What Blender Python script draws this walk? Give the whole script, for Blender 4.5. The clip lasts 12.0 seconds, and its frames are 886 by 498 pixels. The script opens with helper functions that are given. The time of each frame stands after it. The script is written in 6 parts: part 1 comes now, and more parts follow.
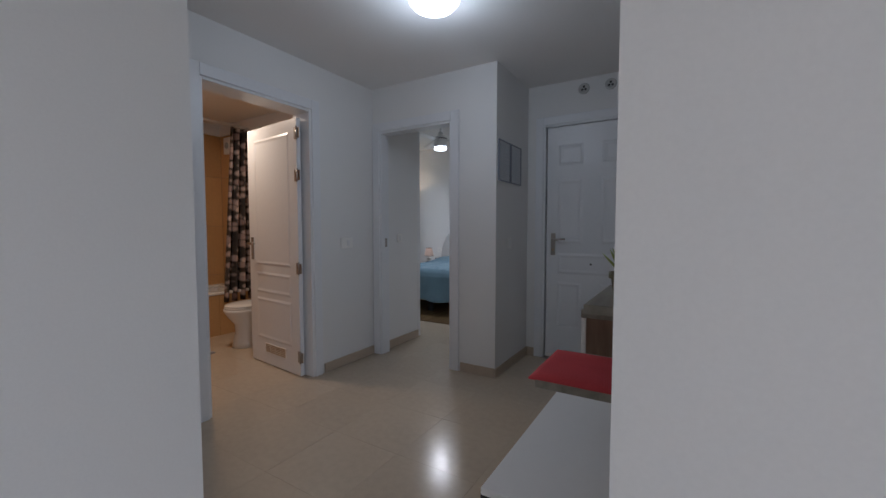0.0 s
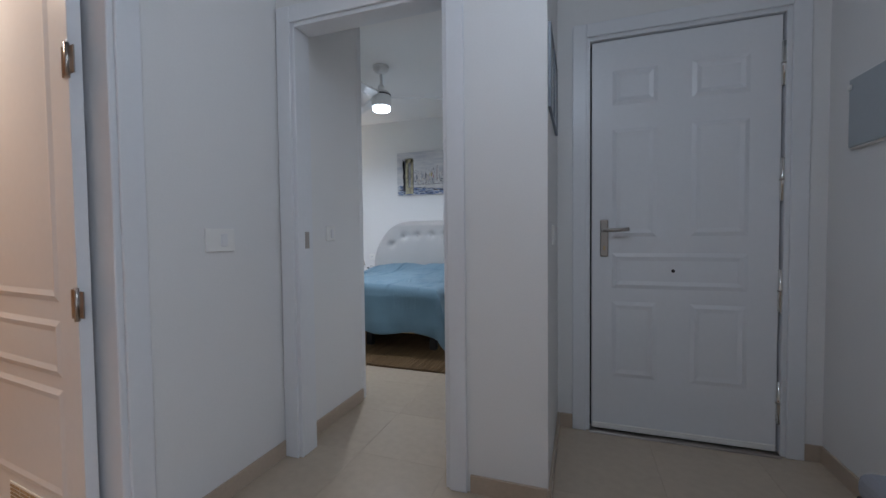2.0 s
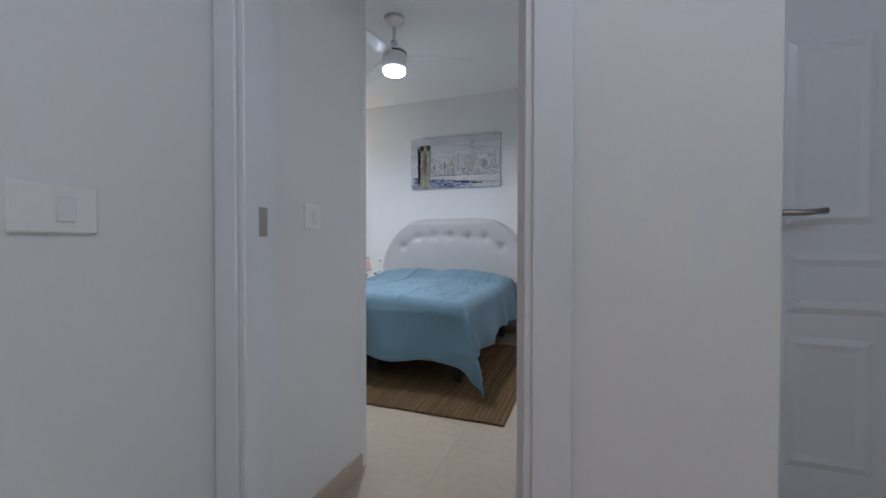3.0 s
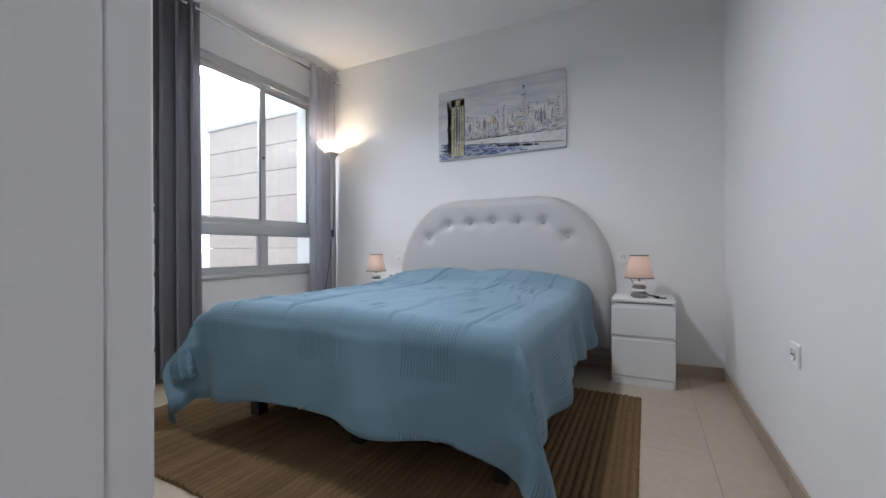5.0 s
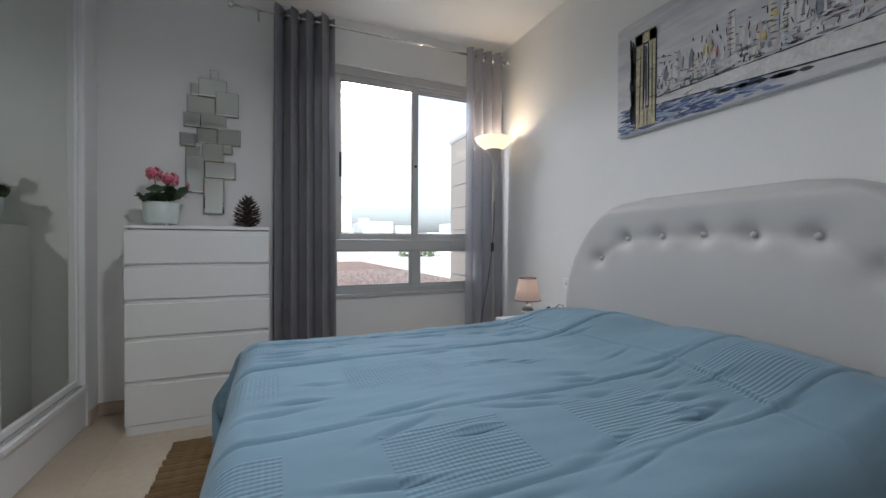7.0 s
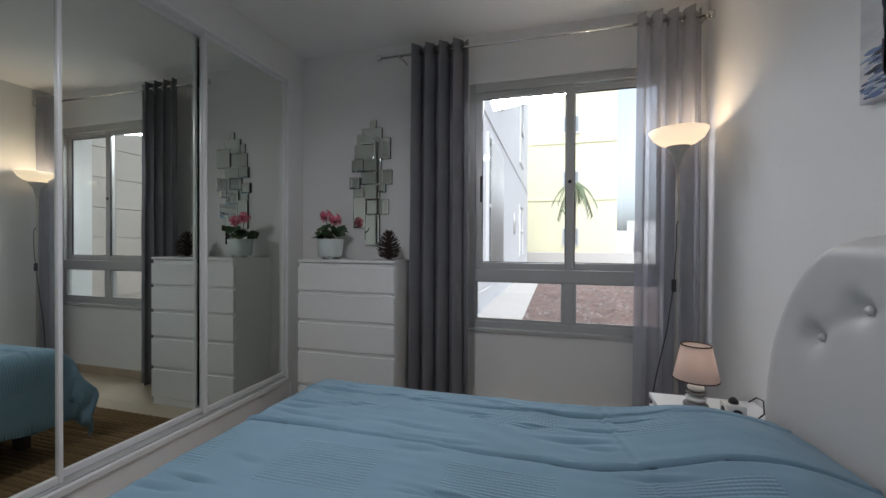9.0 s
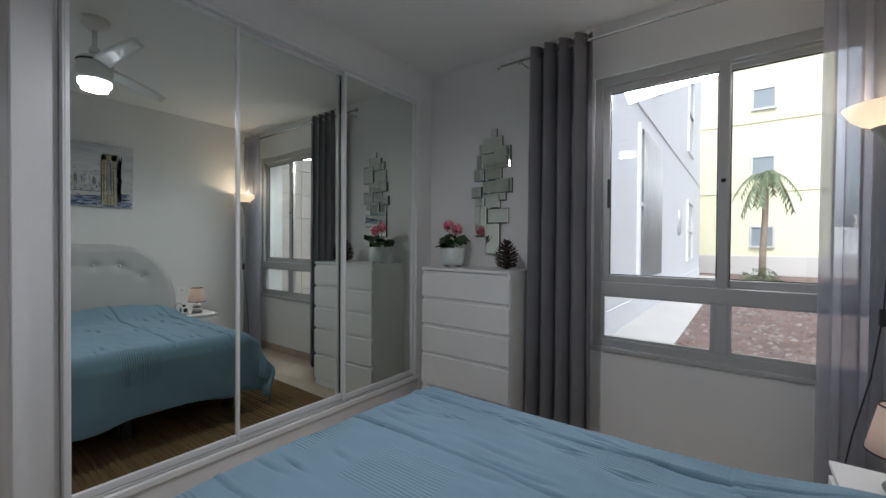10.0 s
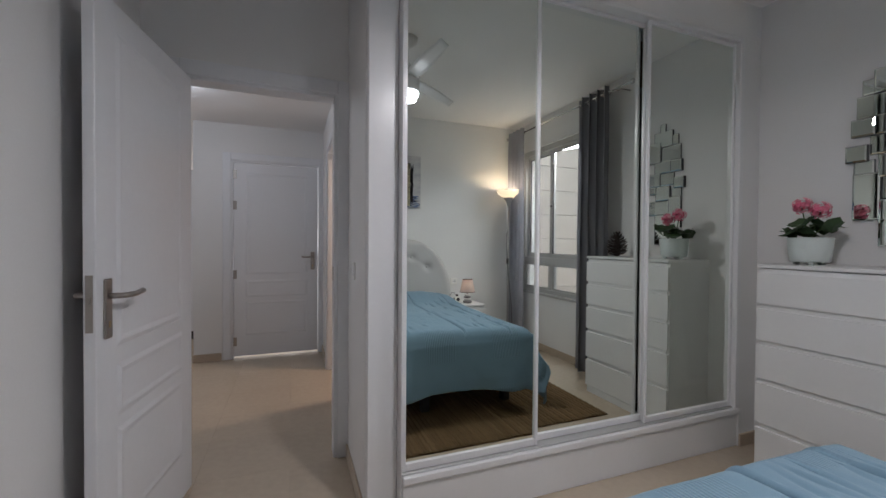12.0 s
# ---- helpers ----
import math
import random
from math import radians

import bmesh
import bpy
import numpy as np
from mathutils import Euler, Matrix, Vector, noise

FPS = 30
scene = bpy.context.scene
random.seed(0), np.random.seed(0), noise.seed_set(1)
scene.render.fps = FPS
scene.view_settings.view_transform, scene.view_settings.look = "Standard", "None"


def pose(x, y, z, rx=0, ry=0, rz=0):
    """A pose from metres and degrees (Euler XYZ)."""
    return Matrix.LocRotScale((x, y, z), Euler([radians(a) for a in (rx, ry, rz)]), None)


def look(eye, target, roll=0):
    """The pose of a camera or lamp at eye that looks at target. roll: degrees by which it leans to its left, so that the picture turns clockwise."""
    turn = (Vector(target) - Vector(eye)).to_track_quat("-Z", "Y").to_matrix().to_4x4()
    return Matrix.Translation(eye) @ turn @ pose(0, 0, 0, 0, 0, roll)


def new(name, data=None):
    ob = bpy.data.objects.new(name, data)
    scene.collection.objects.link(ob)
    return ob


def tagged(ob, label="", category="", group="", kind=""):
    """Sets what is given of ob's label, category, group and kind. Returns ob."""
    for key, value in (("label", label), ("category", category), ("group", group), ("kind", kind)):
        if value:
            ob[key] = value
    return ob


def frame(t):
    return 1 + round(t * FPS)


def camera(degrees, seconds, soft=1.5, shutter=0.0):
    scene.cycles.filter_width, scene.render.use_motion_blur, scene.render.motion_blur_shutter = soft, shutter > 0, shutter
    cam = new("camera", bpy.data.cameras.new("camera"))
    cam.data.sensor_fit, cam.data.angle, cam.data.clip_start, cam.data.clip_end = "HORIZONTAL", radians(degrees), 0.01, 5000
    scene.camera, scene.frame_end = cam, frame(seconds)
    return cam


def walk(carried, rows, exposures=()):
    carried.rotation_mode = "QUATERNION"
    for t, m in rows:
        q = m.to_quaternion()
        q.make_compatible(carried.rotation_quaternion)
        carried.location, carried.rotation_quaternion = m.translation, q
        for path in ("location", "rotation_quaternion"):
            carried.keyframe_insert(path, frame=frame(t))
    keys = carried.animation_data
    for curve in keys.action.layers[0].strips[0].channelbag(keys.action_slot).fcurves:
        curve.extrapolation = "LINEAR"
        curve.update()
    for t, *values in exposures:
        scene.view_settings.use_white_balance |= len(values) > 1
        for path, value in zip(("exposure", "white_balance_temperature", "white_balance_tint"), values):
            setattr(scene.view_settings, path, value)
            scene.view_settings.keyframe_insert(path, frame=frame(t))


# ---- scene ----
cam = camera(96.3, 12.0)
PATH = [
    (0, (0.05, 0.044, 1.176), (-0.993, 1.747, 1.07), 0.0),
    (0.5, (-0.263, 0.338, 1.118), (-1.201, 2.102, 1.03), -0.2),
    (1, (-0.552, 0.644, 1.071), (-1.384, 2.461, 1.007), -0.3),
    (1.5, (-0.858, 0.964, 1.047), (-1.573, 2.831, 0.985), -0.3),
    (2, (-1.083, 1.311, 1.054), (-1.733, 3.201, 0.988), -0.6),
    (2.5, (-1.322, 1.704, 0.997), (-1.959, 3.599, 0.948), -0.8),
    (3, (-1.488, 2.063, 0.983), (-2.181, 3.939, 0.953), 0.1),
    (3.2, (-1.579, 2.155, 1.0), (-2.23, 4.046, 0.947), -0.8),
    (4.8, (-1.879, 3.196, 0.846), (-2.697, 5.021, 0.841), -0.3),
    (5, (-1.884, 3.318, 0.852), (-2.795, 5.098, 0.852), -0.2),
    (5.5, (-1.877, 3.622, 0.887), (-3.061, 5.234, 0.885), -0.2),
    (6, (-1.854, 3.923, 0.937), (-3.306, 5.298, 0.934), -0.1),
    (6.5, (-1.84, 4.263, 0.942), (-3.527, 5.336, 0.941), -0.1),
    (6.7, (-1.824, 4.419, 0.97), (-3.581, 5.374, 0.959), 0.0),
    (8.3, (-1.959, 5.245, 1.166), (-3.959, 5.224, 1.155), 0.5),
    (8.5, (-1.994, 5.365, 1.186), (-3.985, 5.179, 1.175), 0.3),
    (9, (-2.09, 5.563, 1.219), (-4.015, 5.021, 1.201), 0.3),
    (9.5, (-2.172, 5.677, 1.266), (-3.962, 4.785, 1.244), 0.5),
    (10, (-2.206, 5.747, 1.287), (-3.799, 4.539, 1.263), 0.4),
    (10.5, (-2.206, 5.766, 1.282), (-3.518, 4.256, 1.253), 0.4),
    (11, (-2.201, 5.709, 1.295), (-3.258, 4.011, 1.265), 0.3),
    (11.5, (-2.18, 5.544, 1.251), (-3.004, 3.722, 1.228), 0.3),
    (12, (-2.112, 5.258, 1.219), (-2.822, 3.388, 1.189), 0.4),
]
EXPOSURES = [(0, 0.92, 5700, 13), (0.5, 1.3, 5450, 12), (1.0, 1.38, 5450, 12), (2, 1.58, 5550, 12), (3.2, 1.78, 5650, 13), (4.8, 1.88, 5800, 13), (6.5, 1.6, 5950, 12),
             (8.5, 1.0, 6050, 13), (9.5, 1.02, 6000, 13), (11, 1.1, 6050, 14), (12, 1.4, 6150, 17)]
walk(cam, [(t, look(eye, target, roll)) for t, eye, target, roll in PATH], EXPOSURES)

# ---- world and light ----
world = bpy.data.worlds.new("world")
scene.world = world
world.use_nodes = True
wn = world.node_tree
sky = wn.nodes.new("ShaderNodeTexSky")
sky.sky_type, sky.sun_disc = "NISHITA", False
sky.sun_elevation, sky.sun_rotation = radians(55), radians(83)
sky.dust_density, sky.ozone_density, sky.air_density = 5.0, 1.0, 1.0
haze = wn.nodes.new("ShaderNodeHueSaturation")
haze.inputs["Saturation"].default_value, haze.inputs["Value"].default_value = 0.35, 1.25
wn.links.new(sky.outputs[0], haze.inputs["Color"])
wn.links.new(haze.outputs[0], wn.nodes["Background"].inputs[0])
wn.nodes["Background"].inputs[1].default_value = 0.15


def lamp(name, kind, m, energy, colour=(1, 1, 1), **more):
    data = bpy.data.lights.new(name, kind)
    data.energy, data.color = energy, colour
    if "size" in more:
        data.shape, data.size, data.size_y = "RECTANGLE", more["size"], more["size_y"]
    if "radius" in more:
        data.shadow_soft_size = more["radius"]
    ob = new(name, data)
    ob.matrix_basis = m
    return ob


sun = lamp("sun", "SUN", look((26, 3, 38), (0, 0, 0)), 0.45, (1.0, 0.97, 0.93))
sun.data.angle = radians(20)
# Unseen fill lamp, added in an invented living-room opening to light the near walls.
lamp("living_room_fill", "AREA", look((2.56, -1.6, 1.2), (0, -1.6, 1.2)), 8.2, (0.95, 0.98, 1.0), size=2.2, size_y=2.1)
lamp("side_room_daylight", "POINT", pose(-1.9, 0.1, 1.2), 6, (1.0, 0.98, 0.95), radius=0.3)
lamp("hall_bulb", "POINT", pose(-1.13, 1.88, 2.235), 2.2, (0.86, 0.95, 1.0), radius=0.12)
lamp("bath_lamp", "AREA", pose(-3.40, 1.82, 2.335), 5.8, (1.0, 0.74, 0.49), size=0.17, size_y=0.17).data.shape = "DISK"
lamp("fan_lamp", "AREA", pose(-2.87, 4.745, 2.232), 5.0, (1.0, 0.97, 0.93), size=0.13, size_y=0.13).data.shape = "DISK"
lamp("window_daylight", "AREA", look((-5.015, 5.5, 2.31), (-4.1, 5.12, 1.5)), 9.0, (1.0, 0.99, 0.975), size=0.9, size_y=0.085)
lamp("floor_lamp_bulb", "POINT", pose(-4.555, 6.215, 1.808), 2.3, (1.0, 0.77, 0.50), radius=0.03)
lamp("table_bulb_west", "POINT", pose(-3.985, 6.14, 0.765), 0.16, (1.0, 0.85, 0.7), radius=0.025)
lamp("table_bulb_east", "POINT", pose(-1.925, 6.16, 0.765), 0.12, (1.0, 0.85, 0.7), radius=0.025)


# ---- materials ----
def nodes_of(name):
    m = bpy.data.materials.new(name)
    m.use_nodes = True
    t = m.node_tree
    return m, t, t.nodes["Principled BSDF"]


def mottled(t, colour, amount, scale, fine, coords="Object"):
    """Base colour that varies at two scales."""
    tc = t.nodes.new("ShaderNodeTexCoord")
    big, small = t.nodes.new("ShaderNodeTexNoise"), t.nodes.new("ShaderNodeTexNoise")
    big.inputs["Scale"].default_value, small.inputs["Scale"].default_value = scale, fine
    big.inputs["Detail"].default_value = small.inputs["Detail"].default_value = 4
    mix = t.nodes.new("ShaderNodeMath")
    mix.operation = "ADD"
    ramp = t.nodes.new("ShaderNodeMapRange")
    ramp.inputs[1].default_value, ramp.inputs[2].default_value = 0.6, 1.4
    ramp.inputs[3].default_value, ramp.inputs[4].default_value = 1 - amount, 1 + amount
    mul = t.nodes.new("ShaderNodeVectorMath")
    mul.operation = "SCALE"
    mul.inputs[0].default_value = colour[:3]
    for n in (big, small):
        t.links.new(tc.outputs[coords], n.inputs["Vector"])
    t.links.new(big.outputs[0], mix.inputs[0])
    t.links.new(small.outputs[0], mix.inputs[1])
    t.links.new(mix.outputs[0], ramp.inputs[0])
    t.links.new(ramp.outputs[0], mul.inputs["Scale"])
    return mul.outputs[0], small.outputs[0], tc


def add_bump(t, b, height, strength, distance):
    n = t.nodes.new("ShaderNodeBump")
    n.inputs["Strength"].default_value, n.inputs["Distance"].default_value = strength, distance
    t.links.new(height, n.inputs["Height"])
    t.links.new(n.outputs[0], b.inputs["Normal"])


def surface(name, colour, rough=0.5, metal=0.0, amount=0.06, scale=2.0, fine=60.0, bump=0.1, depth=0.001, spec=0.5, coat=0.0):
    m, t, b = nodes_of(name)
    out, height, tc = mottled(t, colour, amount, scale, fine)
    t.links.new(out, b.inputs["Base Color"])
    b.inputs["Roughness"].default_value, b.inputs["Metallic"].default_value = rough, metal
    b.inputs["Specular IOR Level"].default_value, b.inputs["Coat Weight"].default_value = spec, coat
    if bump:
        add_bump(t, b, height, bump, depth)
    return m


def glowing(name, colour, strength):
    m, t, b = nodes_of(name)
    b.inputs["Base Color"].default_value = (0.9, 0.9, 0.9, 1)
    b.inputs["Emission Color"].default_value = (*colour, 1)
    b.inputs["Emission Strength"].default_value = strength
    return m


def wood(name, dark, light, scale=6.0, stretch=(1, 14, 14), rough=0.45):
    m, t, b = nodes_of(name)
    tc, mp = t.nodes.new("ShaderNodeTexCoord"), t.nodes.new("ShaderNodeMapping")
    mp.inputs["Scale"].default_value = stretch
    n = t.nodes.new("ShaderNodeTexNoise")
    n.inputs["Scale"].default_value, n.inputs["Detail"].default_value = scale, 6
    r = t.nodes.new("ShaderNodeValToRGB")
    r.color_ramp.elements[0].position, r.color_ramp.elements[1].position = 0.3, 0.7
    r.color_ramp.elements[0].color, r.color_ramp.elements[1].color = (*dark, 1), (*light, 1)
    t.links.new(tc.outputs["Object"], mp.inputs[0])
    t.links.new(mp.outputs[0], n.inputs["Vector"])
    t.links.new(n.outputs[0], r.inputs[0])
    t.links.new(r.outputs[0], b.inputs["Base Color"])
    b.inputs["Roughness"].default_value = rough
    add_bump(t, b, n.outputs[0], 0.15, 0.001)
    return m


def glass(name, tint=(0.95, 1.0, 0.98)):
    m, t, b = nodes_of(name)
    b.inputs["Base Color"].default_value = (*tint, 1)
    b.inputs["Roughness"].default_value = 0.0
    b.inputs["Transmission Weight"].default_value, b.inputs["IOR"].default_value = 1.0, 1.45
    return m


def cloth(name, colour, through_light, clear=0.0, weave=900.0):
    """Fabric that lets some light through; clear: the share of open mesh."""
    m, t, b = nodes_of(name)
    out, height, tc = mottled(t, colour, 0.1, 5.0, weave)
    t.links.new(out, b.inputs["Base Color"])
    b.inputs["Roughness"].default_value, b.inputs["Specular IOR Level"].default_value = 0.9, 0.15
    add_bump(t, b, height, 0.2, 0.0008)
    tr, mx = t.nodes.new("ShaderNodeBsdfTranslucent"), t.nodes.new("ShaderNodeMixShader")
    t.links.new(out, tr.inputs[0])
    mx.inputs[0].default_value = through_light
    t.links.new(b.outputs[0], mx.inputs[1])
    t.links.new(tr.outputs[0], mx.inputs[2])
    last = mx
    if clear:
        tp, m2 = t.nodes.new("ShaderNodeBsdfTransparent"), t.nodes.new("ShaderNodeMixShader")
        m2.inputs[0].default_value = clear
        t.links.new(mx.outputs[0], m2.inputs[1])
        t.links.new(tp.outputs[0], m2.inputs[2])
        last = m2
    t.links.new(last.outputs[0], t.nodes["Material Output"].inputs[0])
    return m


def object_varied(name, colour, amount, rough, scale, bump, depth=0.0006, spec=0.5):
    """As surface(), with a shade of its own on each object."""
    m, t, b = nodes_of(name)
    out, height, tc = mottled(t, colour, 0.07, scale, scale * 12, "Object")
    info, r = t.nodes.new("ShaderNodeObjectInfo"), t.nodes.new("ShaderNodeMapRange")
    r.inputs[3].default_value, r.inputs[4].default_value = 1 - amount, 1 + amount
    mul = t.nodes.new("ShaderNodeVectorMath")
    mul.operation = "SCALE"
    t.links.new(info.outputs["Random"], r.inputs[0])
    t.links.new(out, mul.inputs[0])
    t.links.new(r.outputs[0], mul.inputs["Scale"])
    t.links.new(mul.outputs[0], b.inputs["Base Color"])
    b.inputs["Roughness"].default_value, b.inputs["Specular IOR Level"].default_value = rough, spec
    add_bump(t, b, height, bump, depth)
    return m


def island_varied(name, colours, rough=0.8):
    """Pieces of one mesh, each with one of the colours."""
    m, t, b = nodes_of(name)
    geo, r = t.nodes.new("ShaderNodeNewGeometry"), t.nodes.new("ShaderNodeValToRGB")
    r.color_ramp.interpolation = "CONSTANT"
    while len(r.color_ramp.elements) < len(colours):
        r.color_ramp.elements.new(0.5)
    for i, (e, c) in enumerate(zip(r.color_ramp.elements, colours)):
        e.position, e.color = i / len(colours), (*c, 1)
    t.links.new(geo.outputs["Random Per Island"], r.inputs[0])
    t.links.new(r.outputs[0], b.inputs["Base Color"])
    b.inputs["Roughness"].default_value = rough
    n = t.nodes.new("ShaderNodeTexNoise")
    n.inputs["Scale"].default_value = 80
    add_bump(t, b, n.outputs[0], 0.2, 0.001)
    return m


WALL = surface("wall_paint", (0.80, 0.795, 0.785), 0.62, amount=0.025, scale=1.3, fine=140, bump=0.12, depth=0.0012, spec=0.3)
CEIL = surface("ceiling_paint", (0.86, 0.85, 0.84), 0.8, amount=0.02, scale=1.0, fine=90, bump=0.1, spec=0.2)
GLOSS = surface("white_lacquer", (0.80, 0.80, 0.80), 0.28, amount=0.015, scale=2.0, fine=40, bump=0.03, depth=0.0005)
DOORW = surface("white_door_paint", (0.78, 0.79, 0.81), 0.33, amount=0.02, scale=1.5, fine=45, bump=0.05, depth=0.0006)
MELA = surface("white_melamine", (0.78, 0.78, 0.77), 0.4, amount=0.015, scale=2.5, fine=50, bump=0.03, depth=0.0004)
DARKGAP = surface("shadow_gap", (0.03, 0.03, 0.03), 0.8, amount=0.1)
SKIRT = object_varied("beige_skirting_tile", (0.47, 0.38, 0.29), 0.06, 0.3, 6.0, 0.05)
TILE = object_varied("polished_cream_tile", (0.52, 0.435, 0.335), 0.025, 0.19, 2.2, 0.02, 0.0003)
GROUT = surface("grout", (0.46, 0.385, 0.30), 0.9, amount=0.15, scale=8, fine=120)
STEEL = surface("brushed_steel", (0.40, 0.37, 0.34), 0.3, 1.0, amount=0.06, scale=10, fine=200, bump=0.05, depth=0.0003)
CHROME = surface("chrome", (0.75, 0.74, 0.72), 0.12, 1.0, amount=0.03, bump=0)
BRASS = surface("worn_brass", (0.48, 0.38, 0.24), 0.3, 1.0, amount=0.08, bump=0)
ALU = surface("grey_aluminium", (0.52, 0.52, 0.51), 0.42, 0.35, amount=0.03, scale=3, fine=150, bump=0.03, depth=0.0003)
BLACK = surface("black_plastic", (0.02, 0.02, 0.022), 0.45, amount=0.1)
PLASTIC = surface("white_plastic", (0.86, 0.85, 0.82), 0.3, amount=0.02, bump=0)
MIRROR = surface("mirror", (0.81, 0.85, 0.80), 0.0, 1.0, amount=0.004, bump=0)
GLASS = glass("window_glass")


# ---- shapes ----
def B():
    return bmesh.new()


def bx(bm, a, b, bevel=0.0, seg=1):
    """A box between two corners, its edges rounded by bevel."""
    lo, hi = [min(p, q) for p, q in zip(a, b)], [max(p, q) for p, q in zip(a, b)]
    vs = [bm.verts.new((x, y, z)) for x in (lo[0], hi[0]) for y in (lo[1], hi[1]) for z in (lo[2], hi[2])]
    fs = [bm.faces.new([vs[i] for i in q]) for q in ((0, 1, 3, 2), (4, 6, 7, 5), (0, 4, 5, 1), (2, 3, 7, 6), (0, 2, 6, 4), (1, 5, 7, 3))]
    if bevel:
        edges = list({e for f in fs for e in f.edges})
        bmesh.ops.bevel(bm, geom=edges, offset=bevel, segments=seg, affect="EDGES", profile=0.5)
    return bm


def rot_bx(bm, a, b, m, bevel=0.0):
    """A box between two corners of its own, laid by the matrix m."""
    n = len(bm.verts)
    bx(bm, a, b, bevel)
    bm.verts.ensure_lookup_table()
    for v in bm.verts[n:]:
        v.co = m @ v.co
    return bm


def tube(bm, points, r, n=8, taper=None):
    """A round rod along a line of points."""
    pts, rings = [Vector(p) for p in points], []
    for i, p in enumerate(pts):
        d = (pts[min(i + 1, len(pts) - 1)] - pts[max(i - 1, 0)]).normalized()
        u = d.orthogonal().normalized() if not rings else (side - d * side.dot(d)).normalized()
        side = u
        w = d.cross(u)
        rr = r if taper is None else r + (taper - r) * i / (len(pts) - 1)
        rings.append([bm.verts.new(p + rr * (u * math.cos(a) + w * math.sin(a))) for a in (2 * math.pi * k / n for k in range(n))])
    for a, b in zip(rings, rings[1:]):
        for k in range(n):
            f = bm.faces.new((a[k], a[(k + 1) % n], b[(k + 1) % n], b[k]))
            f.smooth = True
    bm.faces.new(list(reversed(rings[0])))
    bm.faces.new(rings[-1])
    return bm


def lathe(bm, profile, c=(0, 0, 0), n=24, squash=(1, 1)):
    """A turned shape: (radius, height) pairs round a vertical axis at c; a radius of 0 closes an end."""
    rings = []
    for r, z in profile:
        if r <= 0:
            rings.append([bm.verts.new((c[0], c[1], c[2] + z))])
        else:
            rings.append([bm.verts.new((c[0] + r * squash[0] * math.cos(a), c[1] + r * squash[1] * math.sin(a), c[2] + z)) for a in (2 * math.pi * k / n for k in range(n))])
    for a, b in zip(rings, rings[1:]):
        for k in range(n):
            q = [a[k % len(a)], a[(k + 1) % len(a)], b[(k + 1) % len(b)], b[k % len(b)]]
            q = [v for i, v in enumerate(q) if v not in q[:i]]
            if len(q) > 2:
                bm.faces.new(q).smooth = True
    return bm


def sheet(bm, nu, nv, f, thick=0.0):
    """A grid of (nu + 1) x (nv + 1) points f(u, v); with a thickness it gets a back and a rim."""
    g = [[bm.verts.new(f(i / nu, j / nv)) for j in range(nv + 1)] for i in range(nu + 1)]
    fs = []
    for i in range(nu):
        for j in range(nv):
            q = bm.faces.new((g[i][j], g[i + 1][j], g[i + 1][j + 1], g[i][j + 1]))
            q.smooth = True
            fs.append(q)
    if thick:
        bmesh.ops.recalc_face_normals(bm, faces=fs)
        bmesh.ops.solidify(bm, geom=fs, thickness=thick)
    return bm


def part(name, bm, material, parent=None, label=""):
    """Links a bmesh as one mesh object, under a thing or a part."""
    me = bpy.data.meshes.new(name)
    bmesh.ops.recalc_face_normals(bm, faces=bm.faces[:])
    bm.to_mesh(me)
    bm.free()
    me.materials.append(material)
    ob = new(name, me)
    if parent is not None:
        ob.parent = parent
    if label:
        ob["label"] = label
    return ob


def thing(name, m, label, category, group="", kind=""):
    """An empty at the base of a thing, for its parts."""
    ob = new(name)
    ob.matrix_basis = m
    ob.empty_display_size = 0.05
    return tagged(ob, label, category, group, kind)


def built(name, bm, material, label, category, kind="structure"):
    return tagged(part(name, bm, material), label, category, "", kind)


# ---- plan ----
HALL_Z, BED_Z = 2.43, 2.665
HEAD_Y, WIN_X, BED_E = 6.425, -4.785, -1.43
HALL_N, HALL_W, HALL_E, HALL_S = 2.857, -2.43, -0.03, 0.66
ENTRY_Y, PILLAR_X = 3.56, -1.196
DOOR_N = 2.957
WARD_Y, WARD_X, SIDE_Y = 3.655, -2.408, 3.585
WY0, WY1, WZ0, WZ1 = 4.985, 6.27, 0.65, 2.335


def blocks(name, boxes, material, label, category):
    bm = B()
    for a, b in boxes:
        bx(bm, a, b)
    return built(name, bm, material, label, category)


T = 2.9
blocks("wall_head", [((-5.08, HEAD_Y, 0), (-1.196, 6.67, T))], WALL, "white painted plaster wall behind the bed", "wall")
blocks("wall_window", [((-5.08, 2.957, 0), (WIN_X, WY0, T)), ((-5.08, WY1, 0), (WIN_X, HEAD_Y, T)),
                       ((-5.08, WY0, 0), (WIN_X, WY1, WZ0)), ((-5.08, WY0, WZ1), (WIN_X, WY1, T))], WALL, "white painted plaster wall with a wide window opening", "wall")
blocks("wall_bedroom_east", [((BED_E, HALL_N, 0), (PILLAR_X, HEAD_Y, T))], WALL, "white painted plaster wall beside the bed", "wall")
OX0, OX1, OZ = -2.36, -1.58, 2.055
blocks("wall_bedroom_door", [((-2.61, HALL_N + 0.001, 0), (OX0, DOOR_N, T)), ((OX1, HALL_N, 0), (BED_E, DOOR_N, T)), ((OX0, HALL_N, OZ), (OX1, DOOR_N, T))],
       WALL, "white plaster wall with the bedroom doorway", "wall")
blocks("wall_wardrobe_side", [((-2.52, DOOR_N, 0), (WARD_X, 3.47, T)), ((-2.5, 3.47, 0), (WARD_X, WARD_Y - 0.122, 2.45))], WALL, "short white wall beside the fitted wardrobe", "wall")
